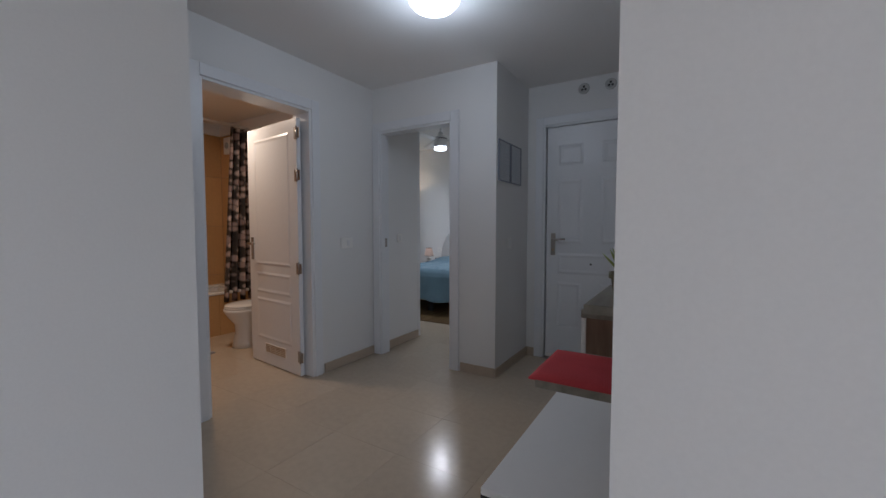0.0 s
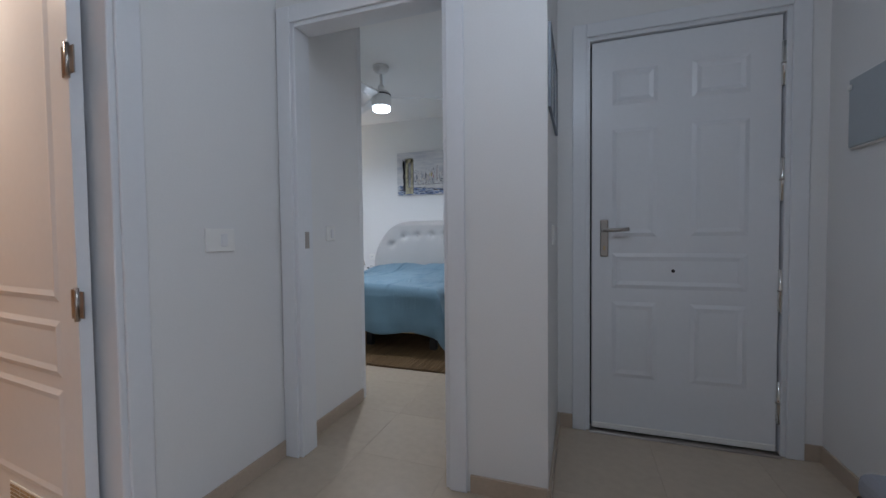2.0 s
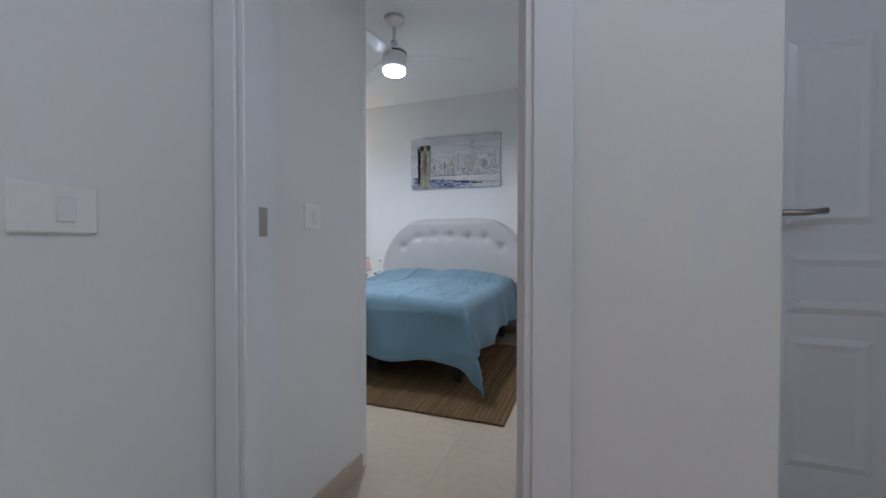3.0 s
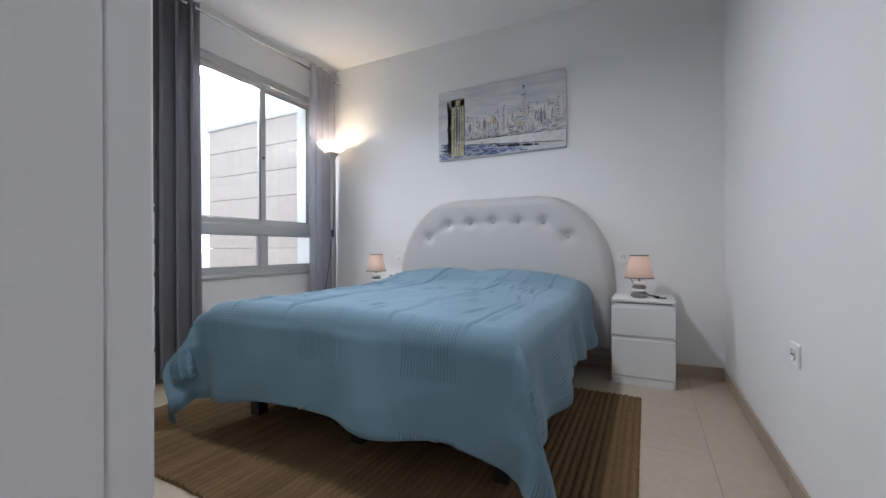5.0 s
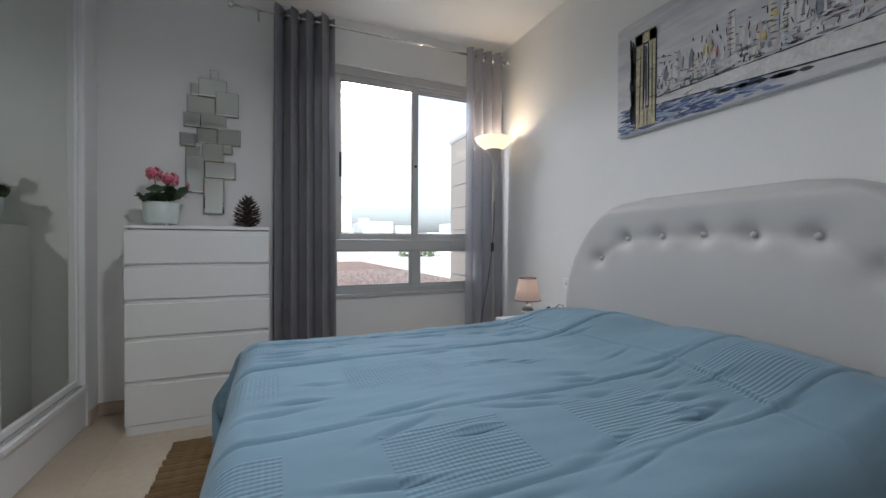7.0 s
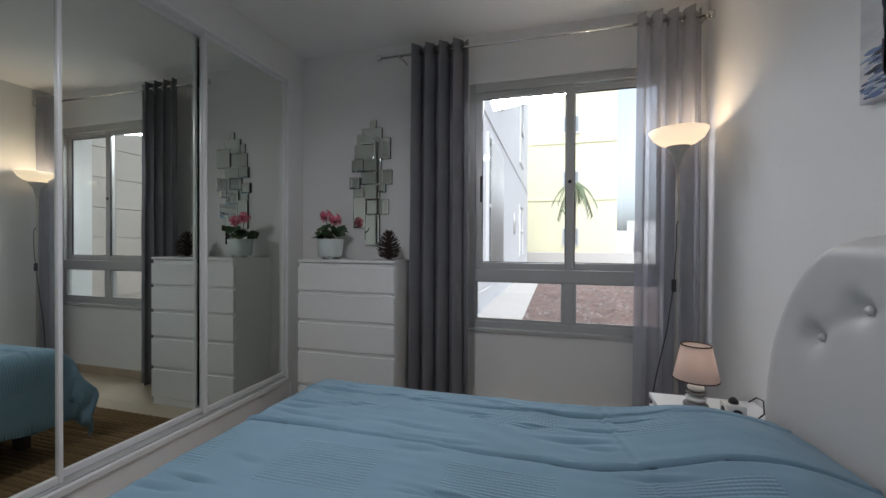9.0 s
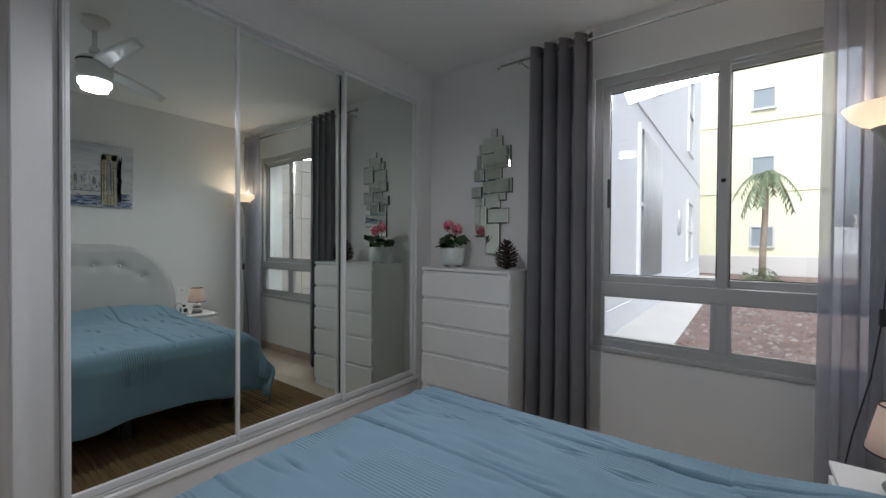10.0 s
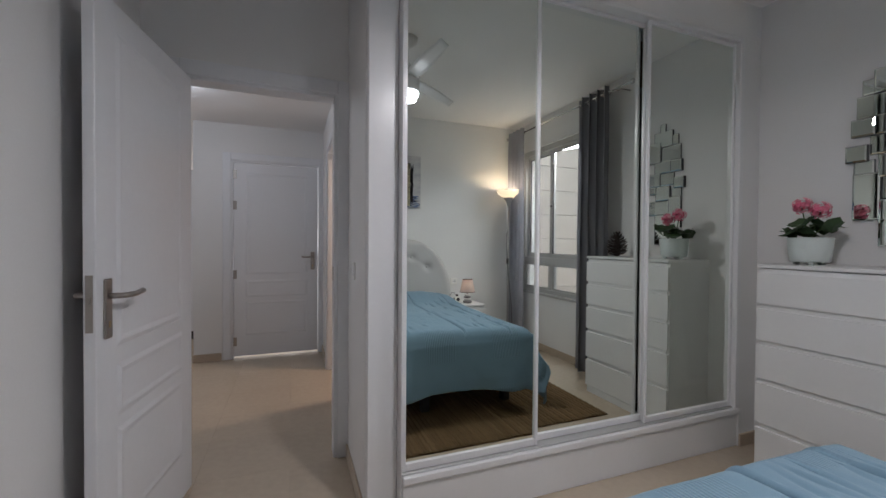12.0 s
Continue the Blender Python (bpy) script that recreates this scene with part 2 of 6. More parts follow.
blocks("wall_above_wardrobe", [((WIN_X, 3.47, 2.45), (-2.545, WARD_Y + 0.01, T)), ((-2.545, 3.47, 2.45), (WARD_X, SIDE_Y, T)), ((WIN_X, 3.47, 0), (-4.64, WARD_Y + 0.008, 2.45))], WALL, "white plaster wall above the fitted wardrobe", "wall")
BY0, BY1, BOZ = 1.318, 2.16, 2.09
blocks("wall_bathroom", [((-2.61, -0.2, 0), (HALL_W, BY0, T)), ((-2.61, BY1, 0), (HALL_W, HALL_N, T)), ((-2.61, BY0, BOZ), (HALL_W, BY1, T))],
       WALL, "white plaster hall wall with the bathroom doorway", "wall")
EX0, EX1 = -1.06, -0.16
blocks("wall_entry", [((PILLAR_X, ENTRY_Y, 0), (EX0, 3.76, T)), ((EX1, ENTRY_Y, 0), (0.16, 3.76, T)), ((EX0, ENTRY_Y, 2.09), (EX1, 3.76, T))],
       WALL, "white plaster wall round the entrance door", "wall")
blocks("wall_hall_east", [((HALL_E, 0.77, 0), (0.16, ENTRY_Y, T))], WALL, "white plaster hall wall behind the console", "wall")
FX0, FX1 = -2.41, -1.51
blocks("wall_hall_south", [((HALL_W, 0.5, 0), (FX0, HALL_S, T)), ((FX1, 0.5, 0), (-1.185, HALL_S, T)), ((FX0, 0.5, 2.07), (FX1, HALL_S, T)),
                           ((-1.31, -3.2, 0), (-1.185, 0.5, T))], WALL, "white plaster wall with a closed inner door", "wall")
# The east opening is made up and out of view; it holds the fill lamp.
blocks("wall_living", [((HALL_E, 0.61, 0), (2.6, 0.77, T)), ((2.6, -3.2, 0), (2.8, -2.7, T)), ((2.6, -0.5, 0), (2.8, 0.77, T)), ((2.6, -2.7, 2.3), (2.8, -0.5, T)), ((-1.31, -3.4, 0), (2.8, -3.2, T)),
                       ((-2.61, -0.4, 0), (-1.31, -0.2, T))], WALL, "plain white living room wall with an added, unseen opening", "wall")
blocks("ceiling_hall", [((-2.61, -3.4, HALL_Z), (2.8, HALL_N, T)), ((PILLAR_X, HALL_N, HALL_Z), (0.16, ENTRY_Y, T))], CEIL, "white painted hall ceiling", "ceiling")
blocks("ceiling_bedroom", [((WIN_X, SIDE_Y, BED_Z), (BED_E, HEAD_Y, T)), ((WARD_X, DOOR_N, BED_Z), (BED_E, SIDE_Y, T))], CEIL, "white painted bedroom ceiling", "ceiling")
blocks("roof_slab", [((-5.08, -3.4, T), (2.8, 6.67, 3.05))], CEIL, "concrete slab above the flat", "slab")

# floor: a bed of grout under polished tiles
FLOOR = blocks("floor", [((-5.08, -3.4, -0.12), (2.8, 6.67, -0.004))], GROUT, "polished cream porcelain tile floor with thin joints", "floor")


def skirting(runs):
    """Skirting tiles along the foot of the walls: (x0, y0, x1, y1, side in x, side in y)."""
    base = thing("baseboard", pose(0, 0, 0), "beige ceramic skirting tiles along the walls", "baseboard", kind="structure")
    for x0, y0, x1, y1, sx, sy in runs:
        length = math.hypot(x1 - x0, y1 - y0)
        n = max(1, round(length / 0.45))
        for i in range(n):
            a = (x0 + (x1 - x0) * i / n, y0 + (y1 - y0) * i / n)
            b = (x0 + (x1 - x0) * (i + 1) / n, y0 + (y1 - y0) * (i + 1) / n)
            ux, uy = (x1 - x0) / length * 0.001, (y1 - y0) / length * 0.001
            part("skirting_tile", bx(B(), (a[0] + ux, a[1] + uy, 0), (b[0] - ux + sx * 0.011, b[1] - uy + sy * 0.011, 0.076), 0.002), SKIRT, base)


skirting([(HALL_W, 0.63, HALL_W, BY0 - 0.07, 1, 0), (HALL_W, BY1 + 0.085, HALL_W, HALL_N, 1, 0), (OX1 + 0.075, HALL_N, PILLAR_X, HALL_N, 0, -1), (PILLAR_X, HALL_N - 0.011, PILLAR_X, ENTRY_Y, 1, 0),
          (PILLAR_X + 0.011, ENTRY_Y, EX0 - 0.055, ENTRY_Y, 0, -1), (EX1 + 0.055, ENTRY_Y, HALL_E, ENTRY_Y, 0, -1), (HALL_E, 0.77, HALL_E, ENTRY_Y, -1, 0),
          (FX1 + 0.075, HALL_S, -1.185, HALL_S, 0, 1), (-1.185, -1.5, -1.185, HALL_S + 0.011, 1, 0),
          (WARD_X, DOOR_N + 0.02, WARD_X, SIDE_Y - 0.05, 1, 0), (BED_E, DOOR_N, BED_E, HEAD_Y, -1, 0), (WIN_X, HEAD_Y, BED_E - 0.012, HEAD_Y, 0, -1), (WIN_X, WARD_Y, WIN_X, HEAD_Y - 0.012, 1, 0),
          (WIN_X + 0.012, WARD_Y + 0.008, -4.64, WARD_Y + 0.008, 0, 1)])


# ---- doors and frames ----
def raised_panel(w0, w1, z0, z1, y, proud, slope=0.018):
    """A moulded door panel on the face at y, standing out by proud (signed)."""
    bm = B()
    a = [bm.verts.new(p) for p in ((w0, y, z0), (w1, y, z0), (w1, y, z1), (w0, y, z1))]
    s = slope
    b = [bm.verts.new(p) for p in ((w0 + s, y + proud, z0 + s), (w1 - s, y + proud, z0 + s), (w1 - s, y + proud, z1 - s), (w0 + s, y + proud, z1 - s))]
    c = [bm.verts.new(p) for p in ((w0 + 2 * s, y + proud * 0.35, z0 + 2 * s), (w1 - 2 * s, y + proud * 0.35, z0 + 2 * s), (w1 - 2 * s, y + proud * 0.35, z1 - 2 * s), (w0 + 2 * s, y + proud * 0.35, z1 - 2 * s))]
    for p, q in ((a, b), (b, c)):
        for k in range(4):
            bm.faces.new((p[k], p[(k + 1) % 4], q[(k + 1) % 4], q[k]))
    bm.faces.new(c)
    bm.faces.new(list(reversed(a)))
    return bm


def lever(parent, x, z, y, side, toward, metal, deadlock=True):
    """A lever handle with its long plate; side: -1 or 1 for the door's face, toward: the way the lever points in x."""
    h = part("handle", bx(B(), (x - 0.02, y, z - 0.12), (x + 0.02, y + side * 0.008, z + 0.075), 0.006, 2), metal, parent, "long metal door handle plate with lever")
    pts = [(x, y + side * 0.006, z + 0.02), (x, y + side * 0.045, z + 0.02), (x + toward * 0.012, y + side * 0.055, z + 0.02), (x + toward * 0.06, y + side * 0.056, z + 0.019), (x + toward * 0.115, y + side * 0.052, z + 0.024)]
    part("lever", tube(B(), pts, 0.0095, 10), metal, h)
    part("keyhole", bx(B(), (x - 0.006, y + side * 0.0085, z - 0.085), (x + 0.006, y + side * 0.0115, z - 0.062), 0.002), BRASS, h)
    return h


def leaf_panels(leaf, w, proud, y, front):
    """Mouldings of an inner door: one tall panel above, two flat ones below."""
    for z0, z1 in ((0.86, 1.92), (0.62, 0.80), (0.22, 0.58)):
        part("panel", raised_panel(0.11, w - 0.11, z0, z1, y, front * proud), DOORW, leaf)


def inner_leaf(name, m, w, label, metal, grille=False, side=-1):
    """A white moulded door leaf: hinge line at its origin, running along +x, 3.5 cm thick towards +y."""
    d = thing(name, m, label, "door", kind="structure")
    leaf = part("leaf", bx(B(), (0, 0, 0.008), (w, 0.035, 2.018), 0.002), DOORW, d)
    leaf_panels(leaf, w, 0.005, 0.0, -1)
    leaf_panels(leaf, w, 0.005, 0.035, 1)
    lever(leaf, w - 0.055, 1.02, 0.0, -1, -1, metal)
    lever(leaf, w - 0.055, 1.02, 0.035, 1, -1, metal)
    part("lock_plate", bx(B(), (w, 0.007, 0.93), (w + 0.002, 0.028, 1.11), 0.0006), STEEL, leaf, "steel lock plate on the door edge")
    part("latch", bx(B(), (w + 0.002, 0.012, 1.02), (w + 0.01, 0.023, 1.042), 0.002), STEEL, leaf)
    for z in (0.16, 0.86, 1.58, 1.90):
        y = 0.0 if side < 0 else 0.035
        hg = part("hinge", bx(B(), (-0.003, y, z - 0.045), (0.03, y + side * 0.004, z + 0.045), 0.001), metal, leaf)
        part("hinge_pin", tube(B(), [(-0.008, y + side * 0.006, z - 0.05), (-0.008, y + side * 0.006, z + 0.05)], 0.007, 10), metal, hg)
        part("hinge_flap", bx(B(), (-0.04, y, z - 0.04), (-0.012, y + side * 0.004, z + 0.04), 0.001), metal, hg)
    if grille:
        g = part("vent_grille", bx(B(), (0.2, 0.035, 0.11), (0.52, 0.039, 0.19), 0.0015), PLASTIC, leaf, "white plastic vent grille")
        for r in range(5):
            for c in range(4):
                part("vent_slot", bx(B(), (0.21 + c * 0.077, 0.039, 0.117 + r * 0.0145), (0.278 + c * 0.077, 0.0415, 0.124 + r * 0.0145)), BRASS, g)
    return d


def door_frame(name, axis, lo, hi, c0, c1, top, label, arch=0.075, sides=(True, True)):
    """Lining and architraves of a doorway. axis 'x': the opening runs along x from lo to hi, in a wall from c0 to c1 in y."""
    d = thing(name, pose(0, 0, 0), label, "door frame", kind="structure")

    def put(nm, u0, u1, v0, v1, z0, z1, bev=0.003):
        a, b = ((u0, v0, z0), (u1, v1, z1)) if axis == "x" else ((v0, u0, z0), (v1, u1, z1))
        part(nm, bx(B(), a, b, bev), DOORW, d)
    j = 0.03
    put("jamb", lo, lo + j, c0 - 0.004, c1 + 0.004, 0, top)
    put("jamb", hi - j, hi, c0 - 0.004, c1 + 0.004, 0, top)
    put("head", lo + j, hi - j, c0 - 0.004, c1 + 0.004, top - j, top)
    for on, v, s in ((sides[0], c0 - 0.004, -1), (sides[1], c1 + 0.004, 1)):
        if on:
            v0, v1 = sorted((v, v + s * 0.013))
            put("architrave", lo + 0.012 - arch, lo + 0.012, v0, v1, 0, top + arch - 0.012)
            put("architrave", hi - 0.012, hi - 0.012 + arch, v0, v1, 0, top + arch - 0.012)
            put("architrave", lo + 0.012, hi - 0.012, v0, v1, top - 0.012, top + arch - 0.012)
    return d


door_frame("door_frame_1", "x", OX0, OX1, HALL_N, DOOR_N, OZ, "white lacquered bedroom door frame with architraves")
door_frame("door_frame_2", "y", BY0, BY1, -2.61, HALL_W, BOZ, "white lacquered bathroom door frame with architraves")
door_frame("door_frame_3", "x", EX0, EX1, ENTRY_Y, 3.76, 2.09, "white entrance door frame with flat architraves", 0.07, (True, False))
door_frame("door_frame_4", "x", FX0, FX1, 0.5, HALL_S, 2.07, "white lacquered frame of a closed inner door", 0.075, (False, True))

inner_leaf("door_1", pose(-1.612, 2.985, 0, 0, 0, 81.5), 0.735, "white moulded bedroom door standing wide open", STEEL)
inner_leaf("door_2", pose(-2.503, 2.110, 0, 0, 0, 174), 0.755, "white moulded bathroom door standing open, vent grille below", STEEL, True, 1)
inner_leaf("door_3", pose(FX1 - 0.033, HALL_S - 0.012, 0.0165, 0, 0, 180), 0.832, "closed white moulded inner door", STEEL)

# entrance door
ed = thing("door_4", pose(-1.021, 3.575, 0), "closed white six-panel armoured entrance door", "door", kind="structure")
ew = 0.822
eleaf = part("leaf", bx(B(), (0, 0, 0.012), (ew, 0.05, 2.056), 0.002), DOORW, ed)
for x0, x1 in ((0.10, 0.31), (0.46, 0.70)):
    for z0, z1 in ((1.72, 1.90), (1.04, 1.60), (0.30, 0.70)):
        part("panel", raised_panel(x0, x1, z0, z1, 0.0, -0.006, 0.02), DOORW, eleaf)
part("panel", raised_panel(0.10, 0.70, 0.77, 0.955, 0.0, -0.006, 0.02), DOORW, eleaf)
lever(eleaf, 0.062, 1.055, 0.0, -1, 1, STEEL)
part("door_viewer", lathe(B(), [(0, 0.004), (0.008, 0.003), (0.009, 0), (0, -0.002)], (0, 0, 0), 12), BLACK, eleaf).matrix_basis = pose(0.385, -0.002, 0.865, 90)
part("sill_strip", bx(B(), (0.004, -0.008, 0.014), (ew - 0.004, 0.0, 0.045), 0.003), PLASTIC, eleaf)
for z in (0.25, 0.78, 1.30, 1.83):
    hg = part("hinge", tube(B(), [(ew + 0.006, -0.004, z - 0.1), (ew + 0.006, -0.004, z + 0.1)], 0.011, 10), CHROME, eleaf, "chrome hinge")
    part("hinge_ring", tube(B(), [(ew + 0.006, -0.004, z - 0.004), (ew + 0.006, -0.004, z + 0.004)], 0.0125, 10), STEEL, hg)
built("door_threshold", bx(B(), (EX0 + 0.03, 3.53, -0.003), (EX1 - 0.03, 3.6, 0.008), 0.003), STEEL, "dark metal threshold strip under the entrance door", "threshold")
# Added dark sheet closes the doorway; its colour gives the shade in the leaf's gaps.
built("door_gap_shade", bx(B(), (EX0 + 0.03, 3.63, 0), (EX1 - 0.03, 3.66, 2.06)), DARKGAP, "dark sheet standing in for shade in the entrance door's gaps", "backing")
built("strike_plate", bx(B(), (OX0 + 0.03, 2.90, 1.00), (OX0 + 0.032, 2.93, 1.08), 0.0006), STEEL, "steel strike plate in the door jamb", "strike plate")
built("jamb_hinge", bx(B(), (OX1 - 0.033, 2.925, 0.80), (OX1 - 0.03, 2.955, 0.92), 0.001), BRASS, "brass hinge leaf in the door jamb", "hinge")

# ---- window ----
win = thing("window_1", pose(WIN_X - 0.03, 0, 0), "grey aluminium sliding window with two lower fixed panes", "window", kind="structure")
FX = -0.06
fr = B()
for a, b in (((FX, WY0, WZ0), (0.012, WY0 + 0.045, WZ1)), ((FX, WY1 - 0.045, WZ0), (0.012, WY1, WZ1)), ((FX, WY0 + 0.045, WZ0), (0.012, WY1 - 0.045, WZ0 + 0.05)),
             ((FX, WY0 + 0.045, WZ1 - 0.06), (0.012, WY1 - 0.045, WZ1)), ((FX, WY0 + 0.045, 0.975), (0.012, WY1 - 0.045, 1.06)), ((FX, 5.622, WZ0 + 0.05), (0.008, 5.682, 0.975))):
    bx(fr, a, b, 0.003)
part("window_frame", fr, ALU, win)
part("window_sill", bx(B(), (0.0, WY0 - 0.02, WZ0 - 0.022), (0.048, WY1 + 0.02, WZ0 + 0.004), 0.004), ALU, win)


def sash(y0, y1, x, nm):
    s = B()
    z0, z1 = 1.06, WZ1 - 0.06
    for a, b in (((x, y0, z0), (x + 0.025, y0 + 0.05, z1)), ((x, y1 - 0.05, z0), (x + 0.025, y1, z1)), ((x, y0 + 0.05, z0), (x + 0.025, y1 - 0.05, z0 + 0.045)), ((x, y0 + 0.05, z1 - 0.045), (x + 0.025, y1 - 0.05, z1))):
        bx(s, a, b, 0.003)
    o = part(nm, s, ALU, win)
    p = part("pane", bx(B(), (x + 0.011, y0 + 0.051, z0 + 0.046), (x + 0.015, y1 - 0.051, z1 - 0.046)), GLASS, o)
    p.visible_shadow = False
    g = B()
    for a, b in (((x + 0.006, y0 + 0.047, z0 + 0.042), (x + 0.02, y0 + 0.055, z1 - 0.042)), ((x + 0.006, y1 - 0.055, z0 + 0.042), (x + 0.02, y1 - 0.047, z1 - 0.042)), ((x + 0.006, y0 + 0.055, z0 + 0.042), (x + 0.02, y1 - 0.055, z0 + 0.05)), ((x + 0.006, y0 + 0.055, z1 - 0.05), (x + 0.02, y1 - 0.055, z1 - 0.042))):
        bx(g, a, b)
    part("gasket", g, BLACK, o)
    return o


s1 = sash(WY0 + 0.04, 5.68, -0.022, "sash")
sash(5.635, WY1 - 0.04, -0.05, "sash")
part("latch", bx(B(), (0.003, 5.062, 1.52), (0.012, 5.08, 1.70), 0.003), BLACK, s1, "black recessed sash latch")
part("lock_button", lathe(B(), [(0, 0.008), (0.011, 0.006), (0.012, 0), (0, -0.001)], n=14), BLACK, s1, "round black lock").matrix_basis = pose(0.003, 5.655, 1.64, 0, 90)
for y0, y1 in ((WY0 + 0.045, 5.622), (5.682, WY1 - 0.045)):
    p = part("pane", bx(B(), (-0.03, y0, WZ0 + 0.05), (-0.026, y1, 0.985)), GLASS, win)
    p.visible_shadow = False
    g = B()
    for a, b in (((-0.02, y0, WZ0 + 0.05), (0.0, y0 + 0.018, 0.985)), ((-0.02, y1 - 0.018, WZ0 + 0.05), (0.0, y1, 0.985)), ((-0.02, y0 + 0.018, WZ0 + 0.05), (0.0, y1 - 0.018, WZ0 + 0.068)), ((-0.02, y0 + 0.018, 0.967), (0.0, y1 - 0.018, 0.985))):
        bx(g, a, b)
    part("bead", g, ALU, win)
part("roller_box", bx(B(), (-0.055, WY0 + 0.05, WZ1 - 0.075), (-0.008, WY1 - 0.05, WZ1 - 0.0605), 0.002), ALU, win)

# ---- fitted wardrobe ----
wd = thing("fitted_wardrobe", pose(0, 0, 0), "white fitted wardrobe with three sliding mirror doors", "wardrobe")
WX0, WX1, WB = -4.60, -2.545, 0.228
part("plinth", bx(B(), (WX0 - 0.038, 3.47, 0), (WX1 - 0.002, WARD_Y + 0.0, WB - 0.028), 0.003), GLOSS, wd)
part("plinth_board", bx(B(), (WX0 - 0.038, WARD_Y - 0.12, WB - 0.028), (WX1 - 0.002, WARD_Y + 0.014, WB + 0.006), 0.004), GLOSS, wd)
part("side_frame", bx(B(), (WX1 + 0.005, WARD_Y - 0.12, 0.0), (WARD_X - 0.001, SIDE_Y, 2.45), 0.004), GLOSS, wd)
part("side_frame", bx(B(), (WX0 - 0.038, WARD_Y - 0.12, WB + 0.006), (WX0, WARD_Y + 0.012, 2.45), 0.004), GLOSS, wd)
part("end_panel", bx(B(), (WX1 - 0.001, WARD_Y - 0.1, 0.0), (WX1 + 0.004, WARD_Y - 0.006, 2.45), 0.001), GLOSS, wd)
part("top_frame", bx(B(), (WX0, WARD_Y - 0.12, 2.425), (WX1, WARD_Y + 0.012, 2.45), 0.004), GLOSS, wd)
part("track", bx(B(), (WX0, WARD_Y - 0.08, WB + 0.006), (WX1, WARD_Y - 0.002, WB + 0.016), 0.002), ALU, wd)
part("carcass", bx(B(), (WX0, 3.0, 0.01), (WX1 - 0.02, 3.03, 2.40)), MELA, wd)
for x0, x1, dy in ((-3.222, WX1 - 0.002, 0.0), (-3.932, -3.195, -0.034), (WX0 + 0.002, -3.902, 0.0)):
    y = WARD_Y - 0.018 + dy
    dr = B()
    for a, b in (((x0, y - 0.014, WB + 0.017), (x0 + 0.017, y + 0.006, 2.425)), ((x1 - 0.017, y - 0.014, WB + 0.017), (x1, y + 0.006, 2.425)),
                 ((x0 + 0.017, y - 0.014, WB + 0.017), (x1 - 0.017, y + 0.004, WB + 0.05)), ((x0 + 0.017, y - 0.014, 2.405), (x1 - 0.017, y + 0.004, 2.425))):
        bx(dr, a, b, 0.004, 2)
    dd = part("sliding_door", dr, GLOSS, wd, "sliding mirror door in a white frame")
    part("mirror", bx(B(), (x0 + 0.015, y - 0.012, WB + 0.048), (x1 - 0.015, y - 0.006, 2.407)), MIRROR, dd, "clear full-height mirror")

# ---- outdoors ----
GROUND = surface("red_brown_gravel", (0.17, 0.12, 0.105), 0.95, amount=0.35, scale=3, fine=30, bump=0.8, depth=0.03, spec=0.2)
RENDERW = surface("white_render", (0.70, 0.70, 0.71), 0.85, amount=0.04, scale=0.7, fine=20, bump=0.15)
YELLOW = surface("pale_yellow_render", (0.66, 0.635, 0.46), 0.85, amount=0.05, scale=0.3, fine=12, bump=0.1)
CLAD = object_varied("beige_cladding", (0.60, 0.55, 0.49), 0.03, 0.8, 0.8, 0.1)
PAVE = surface("concrete_path", (0.46, 0.44, 0.42), 0.85, amount=0.08, scale=1.5, fine=25, bump=0.2)
DARKG = surface("dark_window_glass", (0.22, 0.25, 0.27), 0.08, amount=0.1, bump=0)
GZ = 0.1
gb = B()
bx(gb, (-400, -400, GZ - 0.3), (-5.09, 400, GZ))
built("ground", gb, GROUND, "reddish gravel ground outside the window", "ground")
built("path", bx(B(), (-21, 4.38, GZ), (-5.09, 5.1, GZ + 0.02), 0.004), PAVE, "pale concrete path beside the white building", "path")
built("road", bx(B(), (-88, 9.0, GZ), (-11, 70, GZ + 0.015)), PAVE, "bright sunlit paving at the end of the garden", "road")
STONE = island_varied("gravel_stones", [(0.17, 0.14, 0.13), (0.13, 0.10, 0.09), (0.24, 0.21, 0.20), (0.17, 0.11, 0.095), (0.20, 0.17, 0.16)], 0.95)
gv = B()
rng = random.Random(5)
for i in range(2600):
    x, y, r = -5.4 - 11 * rng.random() ** 1.4, 5.1 + 3.6 * rng.random(), rng.uniform(0.02, 0.055)
    vs = [gv.verts.new((x + r * rng.uniform(0.7, 1.2) * dx, y + r * rng.uniform(0.7, 1.2) * dy, GZ + r * 0.7 * dz)) for dx, dy, dz in ((1, 0, 0), (0, 1, 0), (-1, 0, 0), (0, -1, 0), (0.1, 0.1, 1))]
    for k in range(4):
        gv.faces.new((vs[k], vs[(k + 1) % 4], vs[4]))
built("gravel", gv, STONE, "loose reddish grey garden gravel", "gravel", "stuff")

